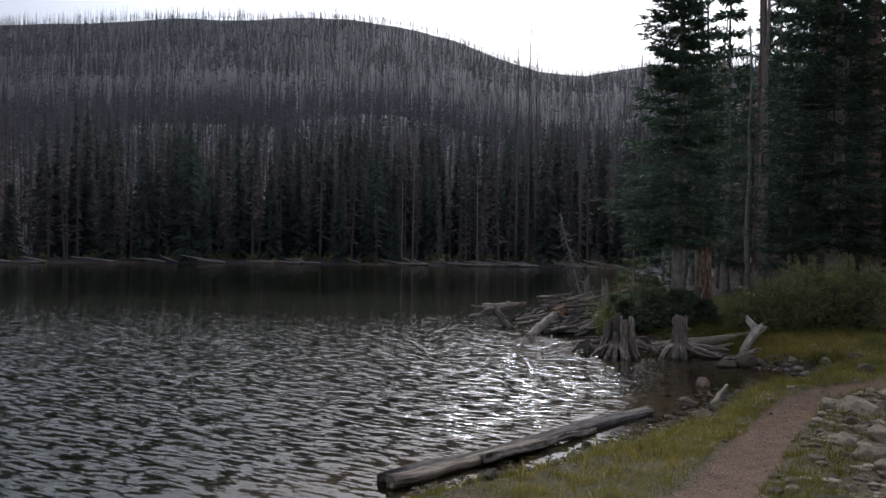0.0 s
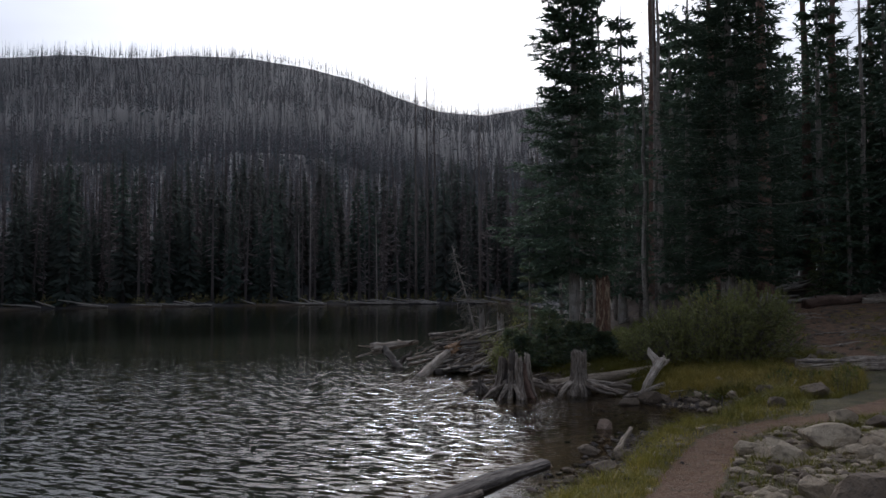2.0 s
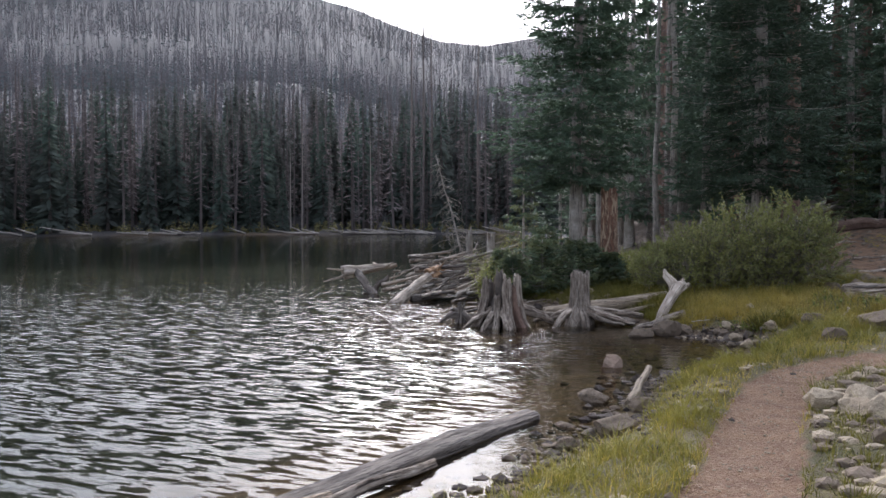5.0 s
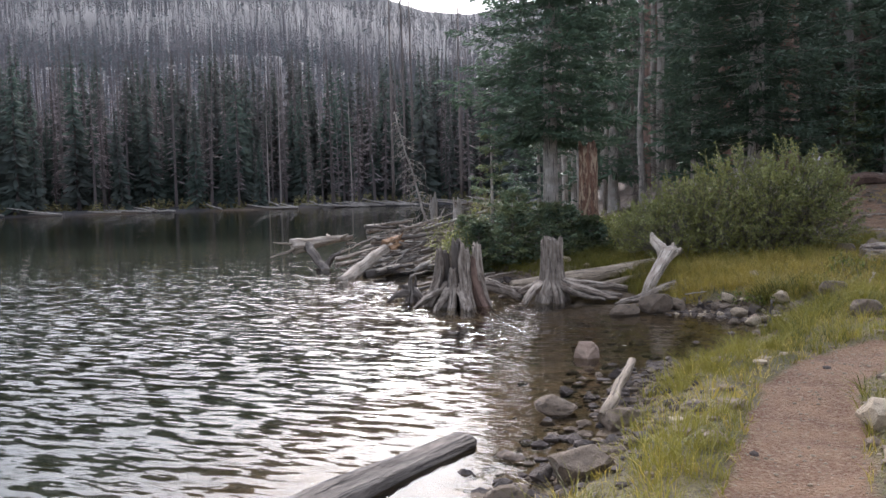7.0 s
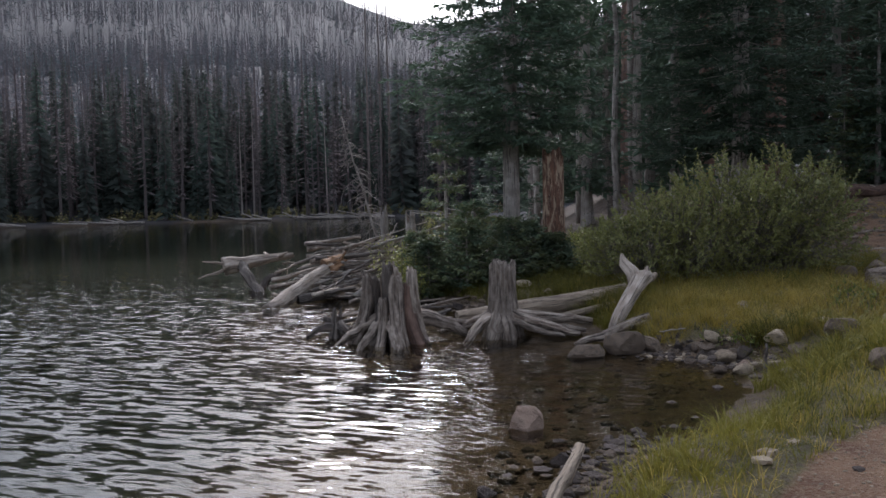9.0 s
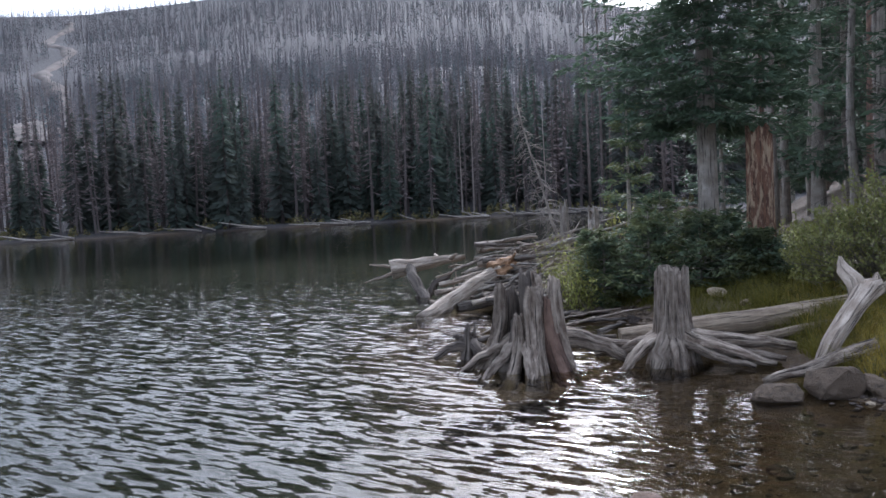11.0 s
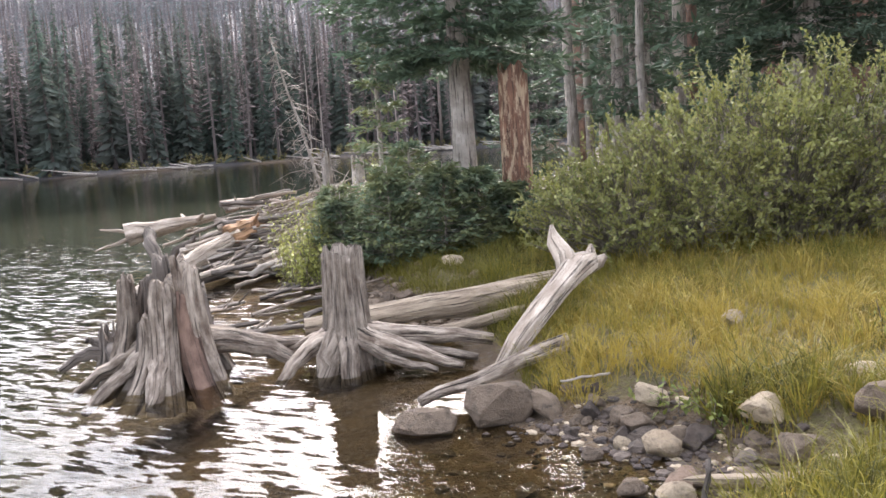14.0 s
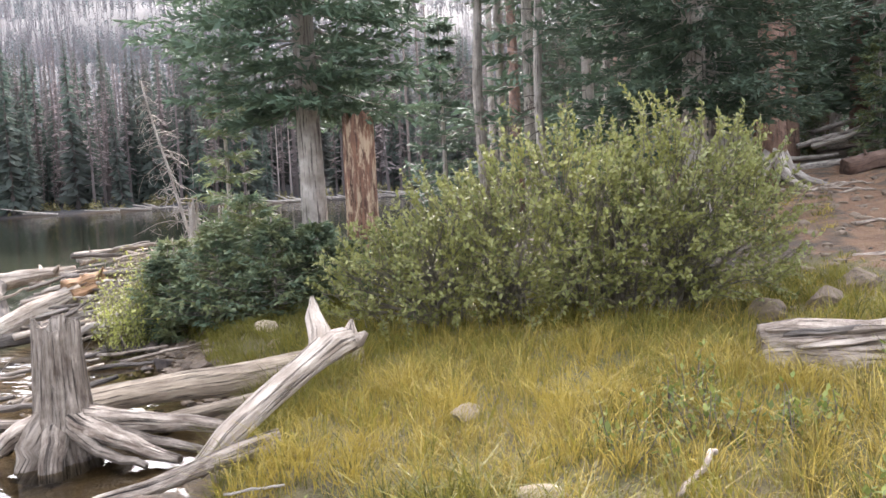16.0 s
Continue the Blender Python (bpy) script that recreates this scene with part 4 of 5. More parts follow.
# core coloured dark to put shade into the gaps between the split slabs
part("core", stump_mesh("core", 3, 0.5, 0.2, 0.34, 7, 0.3, 0.5, DRIFTWOOD_DARK, BROKEN_WOOD, 0.8), s1, "hollow core darkened as shade between the split slabs")


def slab(parent, angle, foot, top, high, wide, thick, seed, mat=DRIFTWOOD, lean=0.0):
    """One upright split piece of a stump's shell: broad, flaring outwards to a foot in the water, ragged on top."""
    r = np.random.default_rng(seed)
    rings, cols = 15, 18
    out, side = np.array([math.cos(angle), math.sin(angle), 0]), np.array([-math.sin(angle), math.cos(angle), 0])
    th = np.linspace(0, 2 * np.pi, cols + 1)
    ph = r.uniform(0, 6.28, 6)
    rag = 0.1 * high * (0.5 * np.sin(2 * th + ph[0]) + 0.35 * np.sin(5 * th + ph[1]))
    verts, uv = [], []
    for i in range(rings):
        q = i / (rings - 1)
        rad = top + (foot - top) * (1 - q) ** 2.6
        z = -0.14 + (high + 0.14) * q
        w = wide * (0.72 + 0.4 * (1 - q) ** 2 + 0.1 * np.sin(5 * q + ph[2])) * (1 - 0.25 * max(q - 0.85, 0) / 0.15)
        k = thick * (1.15 - 0.45 * q)
        ridge = 1 + 0.16 * np.sin(4 * th + ph[3] + 0.8 * q) + 0.09 * np.sin(9 * th + ph[4] - 1.3 * q) + 0.04 * np.sin(15 * th + ph[5])
        ring = out * rad + (np.cos(th) * w * ridge)[:, None] * side + (np.sin(th) * k * ridge)[:, None] * out + side * lean * q
        ring[:, 2] = z + rag * q ** 6
        ring[-1] = ring[0]
        verts.append(ring)
        uv.append(np.column_stack([th * wide * 0.8 + seed % 7, np.full(cols + 1, z + seed % 5)]))
    for shrink, drop in ((0.7, -0.015), (0.05, 0.05)):
        ring = verts[rings - 1].copy()
        mid = ring[:-1].mean(0)
        ring = mid + (ring - mid) * shrink
        ring[:, 2] -= drop
        verts.append(ring)
        uv.append(uv[rings - 1] + np.array([0, 0.1 * (1 - shrink)]))
    n = cols + 1
    f = np.array([(i * n + j, i * n + j + 1, (i + 1) * n + j + 1, (i + 1) * n + j) for i in range(len(verts) - 1) for j in range(cols)])
    return part("split_slab", mesh_from("split_slab", np.concatenate(verts), f, [mat], np.concatenate(uv)), parent)


for k, (deg, foot, top, high, wide, thick, wood) in enumerate([
        (-165, 0.6, 0.3, 0.86, 0.115, 0.09, DRIFTWOOD), (-128, 0.5, 0.22, 0.5, 0.07, 0.07, DRIFTWOOD_DARK), (-104, 0.6, 0.2, 0.55, 0.085, 0.08, DRIFTWOOD), (-72, 0.56, 0.26, 0.84, 0.125, 0.09, DRIFTWOOD),
        (-38, 0.58, 0.28, 0.72, 0.1, 0.09, BROWN_BARK), (-12, 0.46, 0.3, 0.92, 0.12, 0.09, DRIFTWOOD), (40, 0.5, 0.28, 0.7, 0.14, 0.1, DRIFTWOOD_DARK), (95, 0.5, 0.28, 0.95, 0.15, 0.09, DRIFTWOOD), (150, 0.5, 0.26, 0.8, 0.14, 0.1, DRIFTWOOD_DARK)]):
    slab(s1, radians(deg), foot, top, high, wide, thick, 700 + k, wood, 0.04 * math.sin(k * 2.3))
slab(s1, radians(120), 0.2, 0.08, 0.98, 0.09, 0.07, 720, DRIFTWOOD_DARK)
for k, (m, e, a, b) in enumerate([
        ((-0.42, -0.2, 0.26), (-0.74, -0.34, -0.06), 0.1, 0.03), ((0.1, -0.42, 0.26), (0.16, -0.72, -0.06), 0.11, 0.06), ((0.52, 0.15, 0.36), (1.0, 0.3, 0.02), 0.15, 0.05), ((0.66, 0.42, 0.24), (1.3, 0.45, 0.1), 0.1, 0.03),
        ((-0.3, -0.4, 0.12), (-0.36, -0.78, -0.06), 0.08, 0.03), ((-0.4, 0.25, 0.2), (-0.8, 0.4, -0.05), 0.1, 0.05)]):
    root(s1, (m[0] * 0.3, m[1] * 0.3, 0.3), (m[0], m[1], m[2] * 0.85), e, a, b, 50 + k)

s2 = thing("tree_stump", "tall grey fluted stump on splayed roots at waters edge", "stump", at=pose(2.56, 14.6, 0.0))
part("trunk", stump_mesh("trunk", 8, 1.03, 0.165, 0.3, 5, 0.1, 0.09, DRIFTWOOD, BLEACHED), s2)
for k, (m, e, a, b) in enumerate([
    ((-0.3, -0.2, 0.36), (-0.52, -0.38, -0.05), 0.1, 0.04), ((0.06, -0.28, 0.28), (0.08, -0.36, -0.08), 0.09, 0.07), ((-0.12, -0.2, 0.35), (-0.14, -0.26, -0.1), 0.13, 0.11),
    ((0.45, -0.22, 0.26), (0.98, -0.26, 0.05), 0.11, 0.035), ((0.6, 0.02, 0.34), (1.2, 0.12, 0.16), 0.12, 0.05), ((0.55, -0.1, 0.18), (1.1, -0.1, 0.07), 0.08, 0.025), ((-0.4, 0.15, 0.2), (-0.85, 0.3, 0.02), 0.09, 0.03),
    ((0.35, -0.3, 0.12), (0.8, -0.34, 0.04), 0.06, 0.02), ((0.3, 0.3, 0.25), (0.5, 0.6, 0.0), 0.1, 0.05)]):
    root(s2, (m[0] * 0.25, m[1] * 0.25, 0.27), (m[0], m[1], m[2] * 0.72), e, a, b, 90 + k)

s3 = thing("root_snag", "small dark broken root snag standing in the water", "stump", at=pose(0.32, 14.75, 0.0))
part("trunk", stump_mesh("trunk", 14, 0.42, 0.07, 0.2, 5, 0.3, 0.45, DRIFTWOOD_DARK, DRIFTWOOD_DARK), s3)
for k, (m, e) in enumerate([((-0.2, -0.1, 0.2), (-0.38, -0.15, 0.02)), ((0.1, -0.1, 0.25), (0.2, -0.2, -0.05)), ((-0.12, 0.0, 0.3), (-0.2, 0.02, 0.24)), ((0.2, 0.1, 0.1), (0.36, 0.12, -0.02))]):
    root(s3, (0, 0, 0.12), m, e, 0.08, 0.03, 120 + k, DRIFTWOOD_DARK)


def log(name, label, a, b, r0, r1, seed, mat=DRIFTWOOD, group="", sag=0.0, wobble=0.012, knobs=0.05, sides=14, stubs=0):
    """A lying log or pole with uneven girth and a few branch stubs."""
    pts = curve_points(a, b, 10, sag, wobble, seed)
    ob = thing(name, label, "driftwood" if group else "log", group)
    part("shaft", tube_mesh("shaft", pts, np.linspace(r0, r1, 10) * (1 + 0.05 * np.sin(np.arange(10) * 1.7 + seed)), mat, sides, 0.1, seed, knobs), ob)
    r = random.Random(seed)
    for k in range(stubs):
        i = r.randrange(2, 9)
        d = Vector((r.uniform(-1, 1), r.uniform(-1, 1), r.uniform(0.1, 1))).normalized()
        e = Vector(pts[i]) + d * r.uniform(0.12, 0.35) * (1 + r0)
        part("branch_stub", tube_mesh("branch_stub", [tuple(pts[i]), tuple((Vector(pts[i]) + e) / 2), tuple(e)], [r0 * 0.3, r0 * 0.22, r0 * 0.1], mat, 6, 0.1, seed + k), ob)
    return ob


log("fallen_log", "long pale split log resting behind the stump on grass", (1.95, 15.35, 0.13), (4.5, 16.03, 0.36), 0.115, 0.145, 201, LOG_WOOD, sag=-0.01)
log("fallen_pole", "thin weathered pole under the long pale log", (2.9, 15.0, 0.06), (4.2, 15.35, 0.3), 0.06, 0.045, 202, LOG_WOOD)
log("shore_branch", "weathered driftwood branch beside the boulders", (3.35, 13.35, 0.08), (4.35, 14.05, 0.28), 0.035, 0.075, 203, DRIFTWOOD, knobs=0.15)
log("floating_log", "long dark waterlogged log lying along the shore", (-2.0, 2.35, -0.03), (1.22, 7.2, -0.03), 0.15, 0.12, 204, DRIFTWOOD_DARK, wobble=0.03, knobs=0.16, sides=22)
log("split_plank", "weathered split slab of wood beside the stranded log", (-1.9, 2.2, 0.06), (-0.3, 4.55, 0.05), 0.085, 0.05, 213, LOG_WOOD, wobble=0.02, knobs=0.3, sides=18)
log("split_plank", "thin grey split slab of wood beside the stranded log", (-1.0, 3.3, 0.09), (0.35, 5.5, 0.03), 0.06, 0.035, 214, DRIFTWOOD, wobble=0.02, knobs=0.3, sides=16)
log("shore_stick", "pale bare stick leaning on shoreline grass", (2.25, 7.5, 0.08), (2.72, 8.85, 0.22), 0.045, 0.036, 205, LOG_WOOD)
cracked = log("weathered_log", "thick cracked grey log lying in the meadow", (7.56, 14.95, 0.57), (9.7, 14.9, 0.62), 0.15, 0.18, 206, DRIFTWOOD, knobs=0.34, sides=26, wobble=0.03)
for k in range(22):
    sp = random.Random(900 + k)
    x0, rise = 7.58 + 1.8 * sp.random(), sp.uniform(-0.6, 1.25)
    y0, z0 = 14.93 - 0.155 * math.cos(rise), 0.58 + 0.155 * math.sin(rise)
    part("splinter", tube_mesh("splinter", curve_points((x0, y0, z0), (x0 + sp.uniform(0.3, 0.75), y0 - 0.01, z0 + sp.uniform(0.0, 0.05)), 6, 0, 0.008, 900 + k), [0.012, 0.026, 0.03, 0.028, 0.022, 0.008], (DRIFTWOOD, BLEACHED, DRIFTWOOD_DARK)[k % 3], 6, 0.2, 900 + k, 0.2), cracked)
log("small_branch", "short pale branch lying in dry grass", (6.62, 12.7, 0.42), (6.86, 13.05, 0.5), 0.012, 0.016, 207, DRIFTWOOD)
log("shore_stick", "thin bleached stick lying on the muddy bank", (4.3, 13.22, 0.24), (4.62, 13.3, 0.26), 0.008, 0.008, 208, PALE_BARK, wobble=0.004)
log("shore_pole", "long pale stripped pole at the bays edge", (4.88, 12.1, 0.04), (6.15, 11.84, 0.2), 0.03, 0.045, 212, LOG_WOOD, wobble=0.008)
log("shore_stick", "short dark upright stick at the bays head", (4.88, 11.5, 0.0), (4.94, 11.62, 0.36), 0.02, 0.012, 209, DRIFTWOOD_DARK)
log("fallen_pole", "grey pole lying across the trodden clearing", (10.5, 23.5, 0.95), (13.2, 24.2, 1.15), 0.05, 0.04, 210, DRIFTWOOD)
log("fallen_pole", "thin grey pole lying below the clearing", (9.7, 19.2, 0.72), (11.6, 19.8, 0.85), 0.04, 0.03, 211, DRIFTWOOD)

snag = thing("leaning_snag", "bleached forked snag leaning out of the grass", "driftwood", at=pose(0, 0, 0))
part("trunk", tube_mesh("trunk", [(3.86, 13.88, 0.12), (3.98, 14.1, 0.27), (4.16, 14.42, 0.44), (4.34, 14.75, 0.58), (4.48, 15.0, 0.68), (4.58, 15.12, 0.7)], [0.055, 0.08, 0.09, 0.098, 0.125, 0.1], BLEACHED, 16, 0.12, 220, 0.1), snag)
part("prong", tube_mesh("prong", [(4.43, 14.93, 0.6), (4.39, 15.06, 0.76), (4.3, 15.22, 0.88), (4.29, 15.27, 0.95), (4.28, 15.28, 1.02)], [0.115, 0.09, 0.066, 0.04, 0.014], BLEACHED, 12, 0.14, 221, 0.1), snag)
part("prong", tube_mesh("prong", [(4.56, 15.1, 0.66), (4.6, 15.14, 0.76), (4.61, 15.16, 0.85)], [0.09, 0.06, 0.012], DRIFTWOOD, 10, 0.2, 222, 0.1), snag)
part("prong", tube_mesh("prong", [(4.58, 15.1, 0.68), (4.68, 15.12, 0.7), (4.73, 15.12, 0.75)], [0.08, 0.05, 0.02], DRIFTWOOD, 10, 0.2, 223, 0.1), snag)

red = thing("rotten_snag", "broken standing trunk with red rotten bark and pale patches", "dead tree", at=pose(3.83, 19.5, ground_z(3.83, 19.5)))
part("trunk", stump_mesh("trunk", 19, 2.35, 0.19, 0.24, 9, 0.08, 0.07, RED_BARK, BROKEN_WOOD), red)

# the driftwood jam off the point
JAM = "driftwood jam"
log("drift_log", "thick bleached log sloping into the lake with broken end", (-1.42, 18.25, -0.08), (-0.62, 20.3, 0.5), 0.13, 0.165, 230, BLEACHED, JAM, knobs=0.08, sides=18)
log("drift_log", "broken log end with raw orange splintered wood", (-0.68, 20.1, 0.5), (-0.38, 20.75, 0.6), 0.15, 0.11, 231, BROKEN_WOOD, JAM, knobs=0.5, sides=26, stubs=9)
log("drift_log", "heavy bleached log at the back of the jam", (-0.75, 20.9, 0.45), (1.4, 22.3, 0.78), 0.17, 0.14, 232, BLEACHED, JAM, knobs=0.1, sides=16, stubs=4)
log("drift_log", "stubby grey root log at the tip of the jam", (-3.12, 21.55, 0.5), (-1.7, 22.15, 0.68), 0.2, 0.05, 233, BLEACHED, JAM, knobs=0.14, sides=16, stubs=2)
log("drift_limb", "thin bare root spike at the jam's tip", (-3.05, 21.55, 0.55), (-3.55, 21.45, 0.62), 0.04, 0.012, 241, BLEACHED, JAM)
log("drift_limb", "thin bare root spike at the jam's tip", (-3.05, 21.5, 0.42), (-3.6, 21.3, 0.26), 0.045, 0.012, 242, BLEACHED, JAM)
log("drift_limb", "forked grey limb bracing the jam's tip", (-2.75, 21.6, 0.5), (-2.1, 20.75, -0.1), 0.11, 0.09, 234, DRIFTWOOD_DARK, JAM, wobble=0.04)
log("drift_limb", "short dark limb below the jam's tip", (-2.45, 21.1, -0.1), (-1.85, 21.55, 0.42), 0.1, 0.05, 235, DRIFTWOOD_DARK, JAM, wobble=0.04)
log("drift_log", "long grey pole lying along the jam", (-0.55, 19.55, 0.12), (1.35, 21.4, 0.55), 0.11, 0.1, 236, DRIFTWOOD, JAM)
log("drift_log", "long grey pole lying along the jam", (-0.3, 19.25, 0.1), (1.25, 20.75, 0.42), 0.075, 0.06, 237, LOG_WOOD, JAM)
log("drift_log", "grey log lying low in the jam", (-1.0, 18.9, 0.03), (0.6, 20.3, 0.25), 0.09, 0.07, 238, DRIFTWOOD_DARK, JAM)
log("drift_log", "crooked bleached branch across the jam", (0.05, 19.0, 0.08), (1.4, 20.4, 0.62), 0.045, 0.03, 239, PALE_BARK, JAM, wobble=0.05)
jam_rng = random.Random(17)
for k, (x0, y0, z0, x1, y1, z1, girth) in enumerate([(-0.35, 20.45, 0.5, 1.35, 21.75, 0.72, 0.12), (-0.1, 20.1, 0.36, 1.45, 21.35, 0.62, 0.1), (-0.45, 19.8, 0.26, 1.1, 21.0, 0.5, 0.09), (-0.6, 20.9, 0.6, 0.9, 22.0, 0.85, 0.1), (0.1, 19.55, 0.16, 1.5, 20.9, 0.45, 0.07), (-1.1, 19.5, 0.1, 0.2, 20.6, 0.3, 0.075), (-1.9, 20.6, 0.1, -0.6, 21.4, 0.35, 0.08), (-2.0, 21.2, 0.2, -0.6, 21.7, 0.45, 0.07)]):
    log("drift_log", "straight silvery log stacked in the driftwood jam", (x0, y0, z0), (x1, y1, z1), girth * 0.8, girth * 0.38, 1600 + k, (DRIFTWOOD, BLEACHED, LOG_WOOD)[k % 3], JAM, wobble=0.016, knobs=0.12, sides=14, stubs=(3, 1, 4)[k % 3])
for k in range(215):
    f = jam_rng.random()
    x0 = -1.5 + 2.7 * f + jam_rng.gauss(0, 0.25)
    y0 = 18.9 + jam_rng.random() * 2.9
    ang = radians(jam_rng.gauss(42, 16))
    length = jam_rng.uniform(0.4, 1.7)
    z0 = min(0.95, max(0.03, 0.08 + 0.34 * (y0 - 18.9) * jam_rng.uniform(0.45, 1.15)))
    tilt = jam_rng.gauss(0.1, 0.14) * length
    girth = 0.01 + 0.05 * jam_rng.random() ** 1.6
    log("drift_stick" if girth < 0.035 else "drift_pole", jam_rng.choice(("bleached stick tangled in the driftwood jam", "grey weathered branch in the driftwood jam", "dark wet stick in the driftwood jam")),
        (x0, y0, z0), (x0 + math.cos(ang) * length, y0 + math.sin(ang) * length, max(z0 + tilt, 0.05)), girth, girth * 0.6, 1240 + k,
        jam_rng.choice((DRIFTWOOD, BLEACHED, DRIFTWOOD_DARK, PALE_BARK)), JAM, wobble=0.013, sides=7, stubs=jam_rng.choice((0, 0, 1, 2)))
for k in range(26):
    x0, y0 = jam_rng.uniform(0.0, 1.7), jam_rng.uniform(15.6, 19.0)
    ang, length = radians(jam_rng.gauss(20, 40)), jam_rng.uniform(0.3, 1.0)
    girth = jam_rng.uniform(0.012, 0.04)
    log("drift_stick", "small stick of driftwood in the shallows", (x0, y0, 0.02), (x0 + math.cos(ang) * length, y0 + math.sin(ang) * length, jam_rng.uniform(0.02, 0.14)), girth, girth * 0.6, 340 + k,
        jam_rng.choice((DRIFTWOOD, DRIFTWOOD_DARK)), "shallow water driftwood", wobble=0.008, sides=7, stubs=jam_rng.choice((0, 1)))


dead_tree("leaning_dead_tree", "thin bare dead tree leaning over the driftwood", 520, pose(0.45, 22.7, 0.1), 3.7, 0.03, 60, 0.9, GREY_BARK, GREY_BARK, lean=(-1.05, 0.1), bare_from=0.3, sprays=4)
for k, (x, y, h, g) in enumerate([(0.35, 22.35, 1.75, 0.1), (0.95, 22.2, 1.55, 0.13)]):
    snag_stub = thing("broken_snag", "short broken grey snag standing behind the driftwood", "stump", at=pose(x, y, ground_z(x, y) + 0.05))
    part("trunk", stump_mesh("trunk", 530 + k, h, g * 0.8, g * 1.4, 6, 0.22, 0.2, GREY_BARK, DRIFTWOOD), snag_stub)
for k, (x0, y0, x1, y1, girth, wood, label) in enumerate([
        (12.9, 28.5, 15.4, 29.0, 0.2, BROWN_BARK, "rotten brown fallen log at the clearings edge"), (14.0, 29.3, 17.6, 29.9, 0.15, DRIFTWOOD, "silvery fallen trunk with broken limbs at the clearings edge"),
        (15.2, 28.7, 17.0, 28.5, 0.12, BLEACHED, "pale broken log at the clearings edge"), (12.2, 30.2, 15.0, 30.9, 0.11, PALE_BARK, "pale fallen trunk at the clearings edge")]):
    log("fallen_log", label, (x0, y0, ground_z(x0, y0) + girth * 0.8), (x1, y1, ground_z(x1, y1) + girth * 0.9), girth, girth * 0.7, 560 + k, wood, wobble=0.05, knobs=0.2, stubs=5)
pile = random.Random(31)
for k in range(16):
    x0, y0 = 12.4 + pile.uniform(0, 3.2), 31.2 + pile.uniform(0, 3)
    ang, length = radians(pile.gauss(10, 35)), pile.uniform(1.2, 3.2)
    z0 = ground_z(x0, y0) + 0.1 + pile.uniform(0, 0.7)
    log("fallen_pole", "pale dead pole in a heap at the clearings edge", (x0, y0, z0), (x0 + math.cos(ang) * length, y0 + math.sin(ang) * length * 0.5, z0 + pile.uniform(-0.1, 0.6)), 0.075, 0.045, 380 + k, pile.choice((PALE_BARK, DRIFTWOOD)), "deadwood heap", wobble=0.04, sides=7, stubs=pile.choice((0, 1)))
for k in range(10):
    x0, y0 = pile.uniform(9.8, 13.5), pile.uniform(19.5, 27.5)
    ang, length = radians(pile.gauss(5, 25)), pile.uniform(0.5, 1.8)
    log("fallen_stick", "thin grey stick lying on the trodden clearing", (x0, y0, ground_z(x0, y0) + 0.03), (x0 + math.cos(ang) * length, y0 + math.sin(ang) * length, ground_z(x0 + math.cos(ang) * length, y0 + math.sin(ang) * length) + 0.03), 0.035, 0.02, 400 + k, DRIFTWOOD, "clearing sticks", wobble=0.03, sides=6)


# ---- stones ----
def rock_mesh(seed, mat, flat):
    bm = bmesh.new()
    bmesh.ops.create_icosphere(bm, subdivisions=3, radius=0.56)
    r = random.Random(seed)
    planes = [(Vector((r.gauss(0, 1), r.gauss(0, 1), r.gauss(0, 0.8))).normalized(), r.uniform(0.24, 0.42)) for _ in range(13)]
    off = Vector((seed * 3.1, seed * 1.7, seed * 0.9))
    for v in bm.verts:
        for n, d in planes:
            over = v.co.dot(n) - d
            if over > 0:
                v.co -= n * over * 0.97
        v.co *= 1 + 0.1 * noise.noise(v.co * 3 + off) + 0.07 * noise.noise(v.co * 8 + off)
        v.co.z *= flat
    me = bpy.data.meshes.new("rock")
    bm.to_mesh(me)
    bm.free()
    me.materials.append(mat)
    return me


ROCKS = {m: [rock_mesh(60 + 7 * i + 3 * j, mat, flat) for j, flat in enumerate((0.9, 0.65, 0.45, 0.75))] for i, (m, mat) in enumerate((("pale", STONE_PALE), ("grey", STONE_GREY), ("wet", STONE_WET), ("tan", STONE_TAN)))}


def rock(name, label, x, y, size, look_of, shape, turn=0.0, sink=0.25, group="", z=None, tilt=0.0, wide=(1, 1, 1)):
    me = ROCKS[look_of][shape]
    half = 0.5 * (0.9, 0.65, 0.45, 0.75)[shape] * size * wide[2]
    base = ground_z(x, y) if z is None else z
    size *= 0.88
    m = pose(x, y, base + half * (1 - 2 * sink), tilt, tilt * 0.6, turn) @ Matrix.Diagonal((size * wide[0], size * wide[1], size * wide[2], 1))
    return thing(name, label, "rock", group, at=m, data=me)


rock("boulder", "rounded brown-grey boulder at waters edge", 3.41, 13.05, 0.48, "grey", 0, 20, 0.3, wide=(1, 0.8, 0.75))
rock("boulder", "large brown-grey boulder at waters edge beside the snag", 3.85, 13.18, 0.55, "grey", 3, 75, 0.22, wide=(0.95, 1, 1.0))
rock("boulder", "tan pyramid-shaped rock standing in the shallows", 2.5, 10.15, 0.46, "tan", 0, 140, 0.25, wide=(1, 0.9, 0.75), z=-0.06)
rock("boulder", "pale rounded stone beside the trail", 3.72, 6.35, 0.5, "pale", 3, 30, 0.25, wide=(1, 0.8, 0.8))
rock("boulder", "brown boulder among the stones beside the trail", 3.75, 2.9, 0.75, "grey", 0, 10, 0.25)
rock("boulder", "pale boulder among the stones beside the trail", 3.15, 2.75, 0.45, "pale", 3, 60, 0.25)
rock("boulder", "grey boulder half hidden in green grass", 5.95, 12.15, 0.46, "grey", 0, 200, 0.25, wide=(1, 0.8, 0.85))
rock("boulder", "grey flat boulder at the meadows edge", 6.75, 11.75, 0.75, "grey", 1, 15, 0.3)
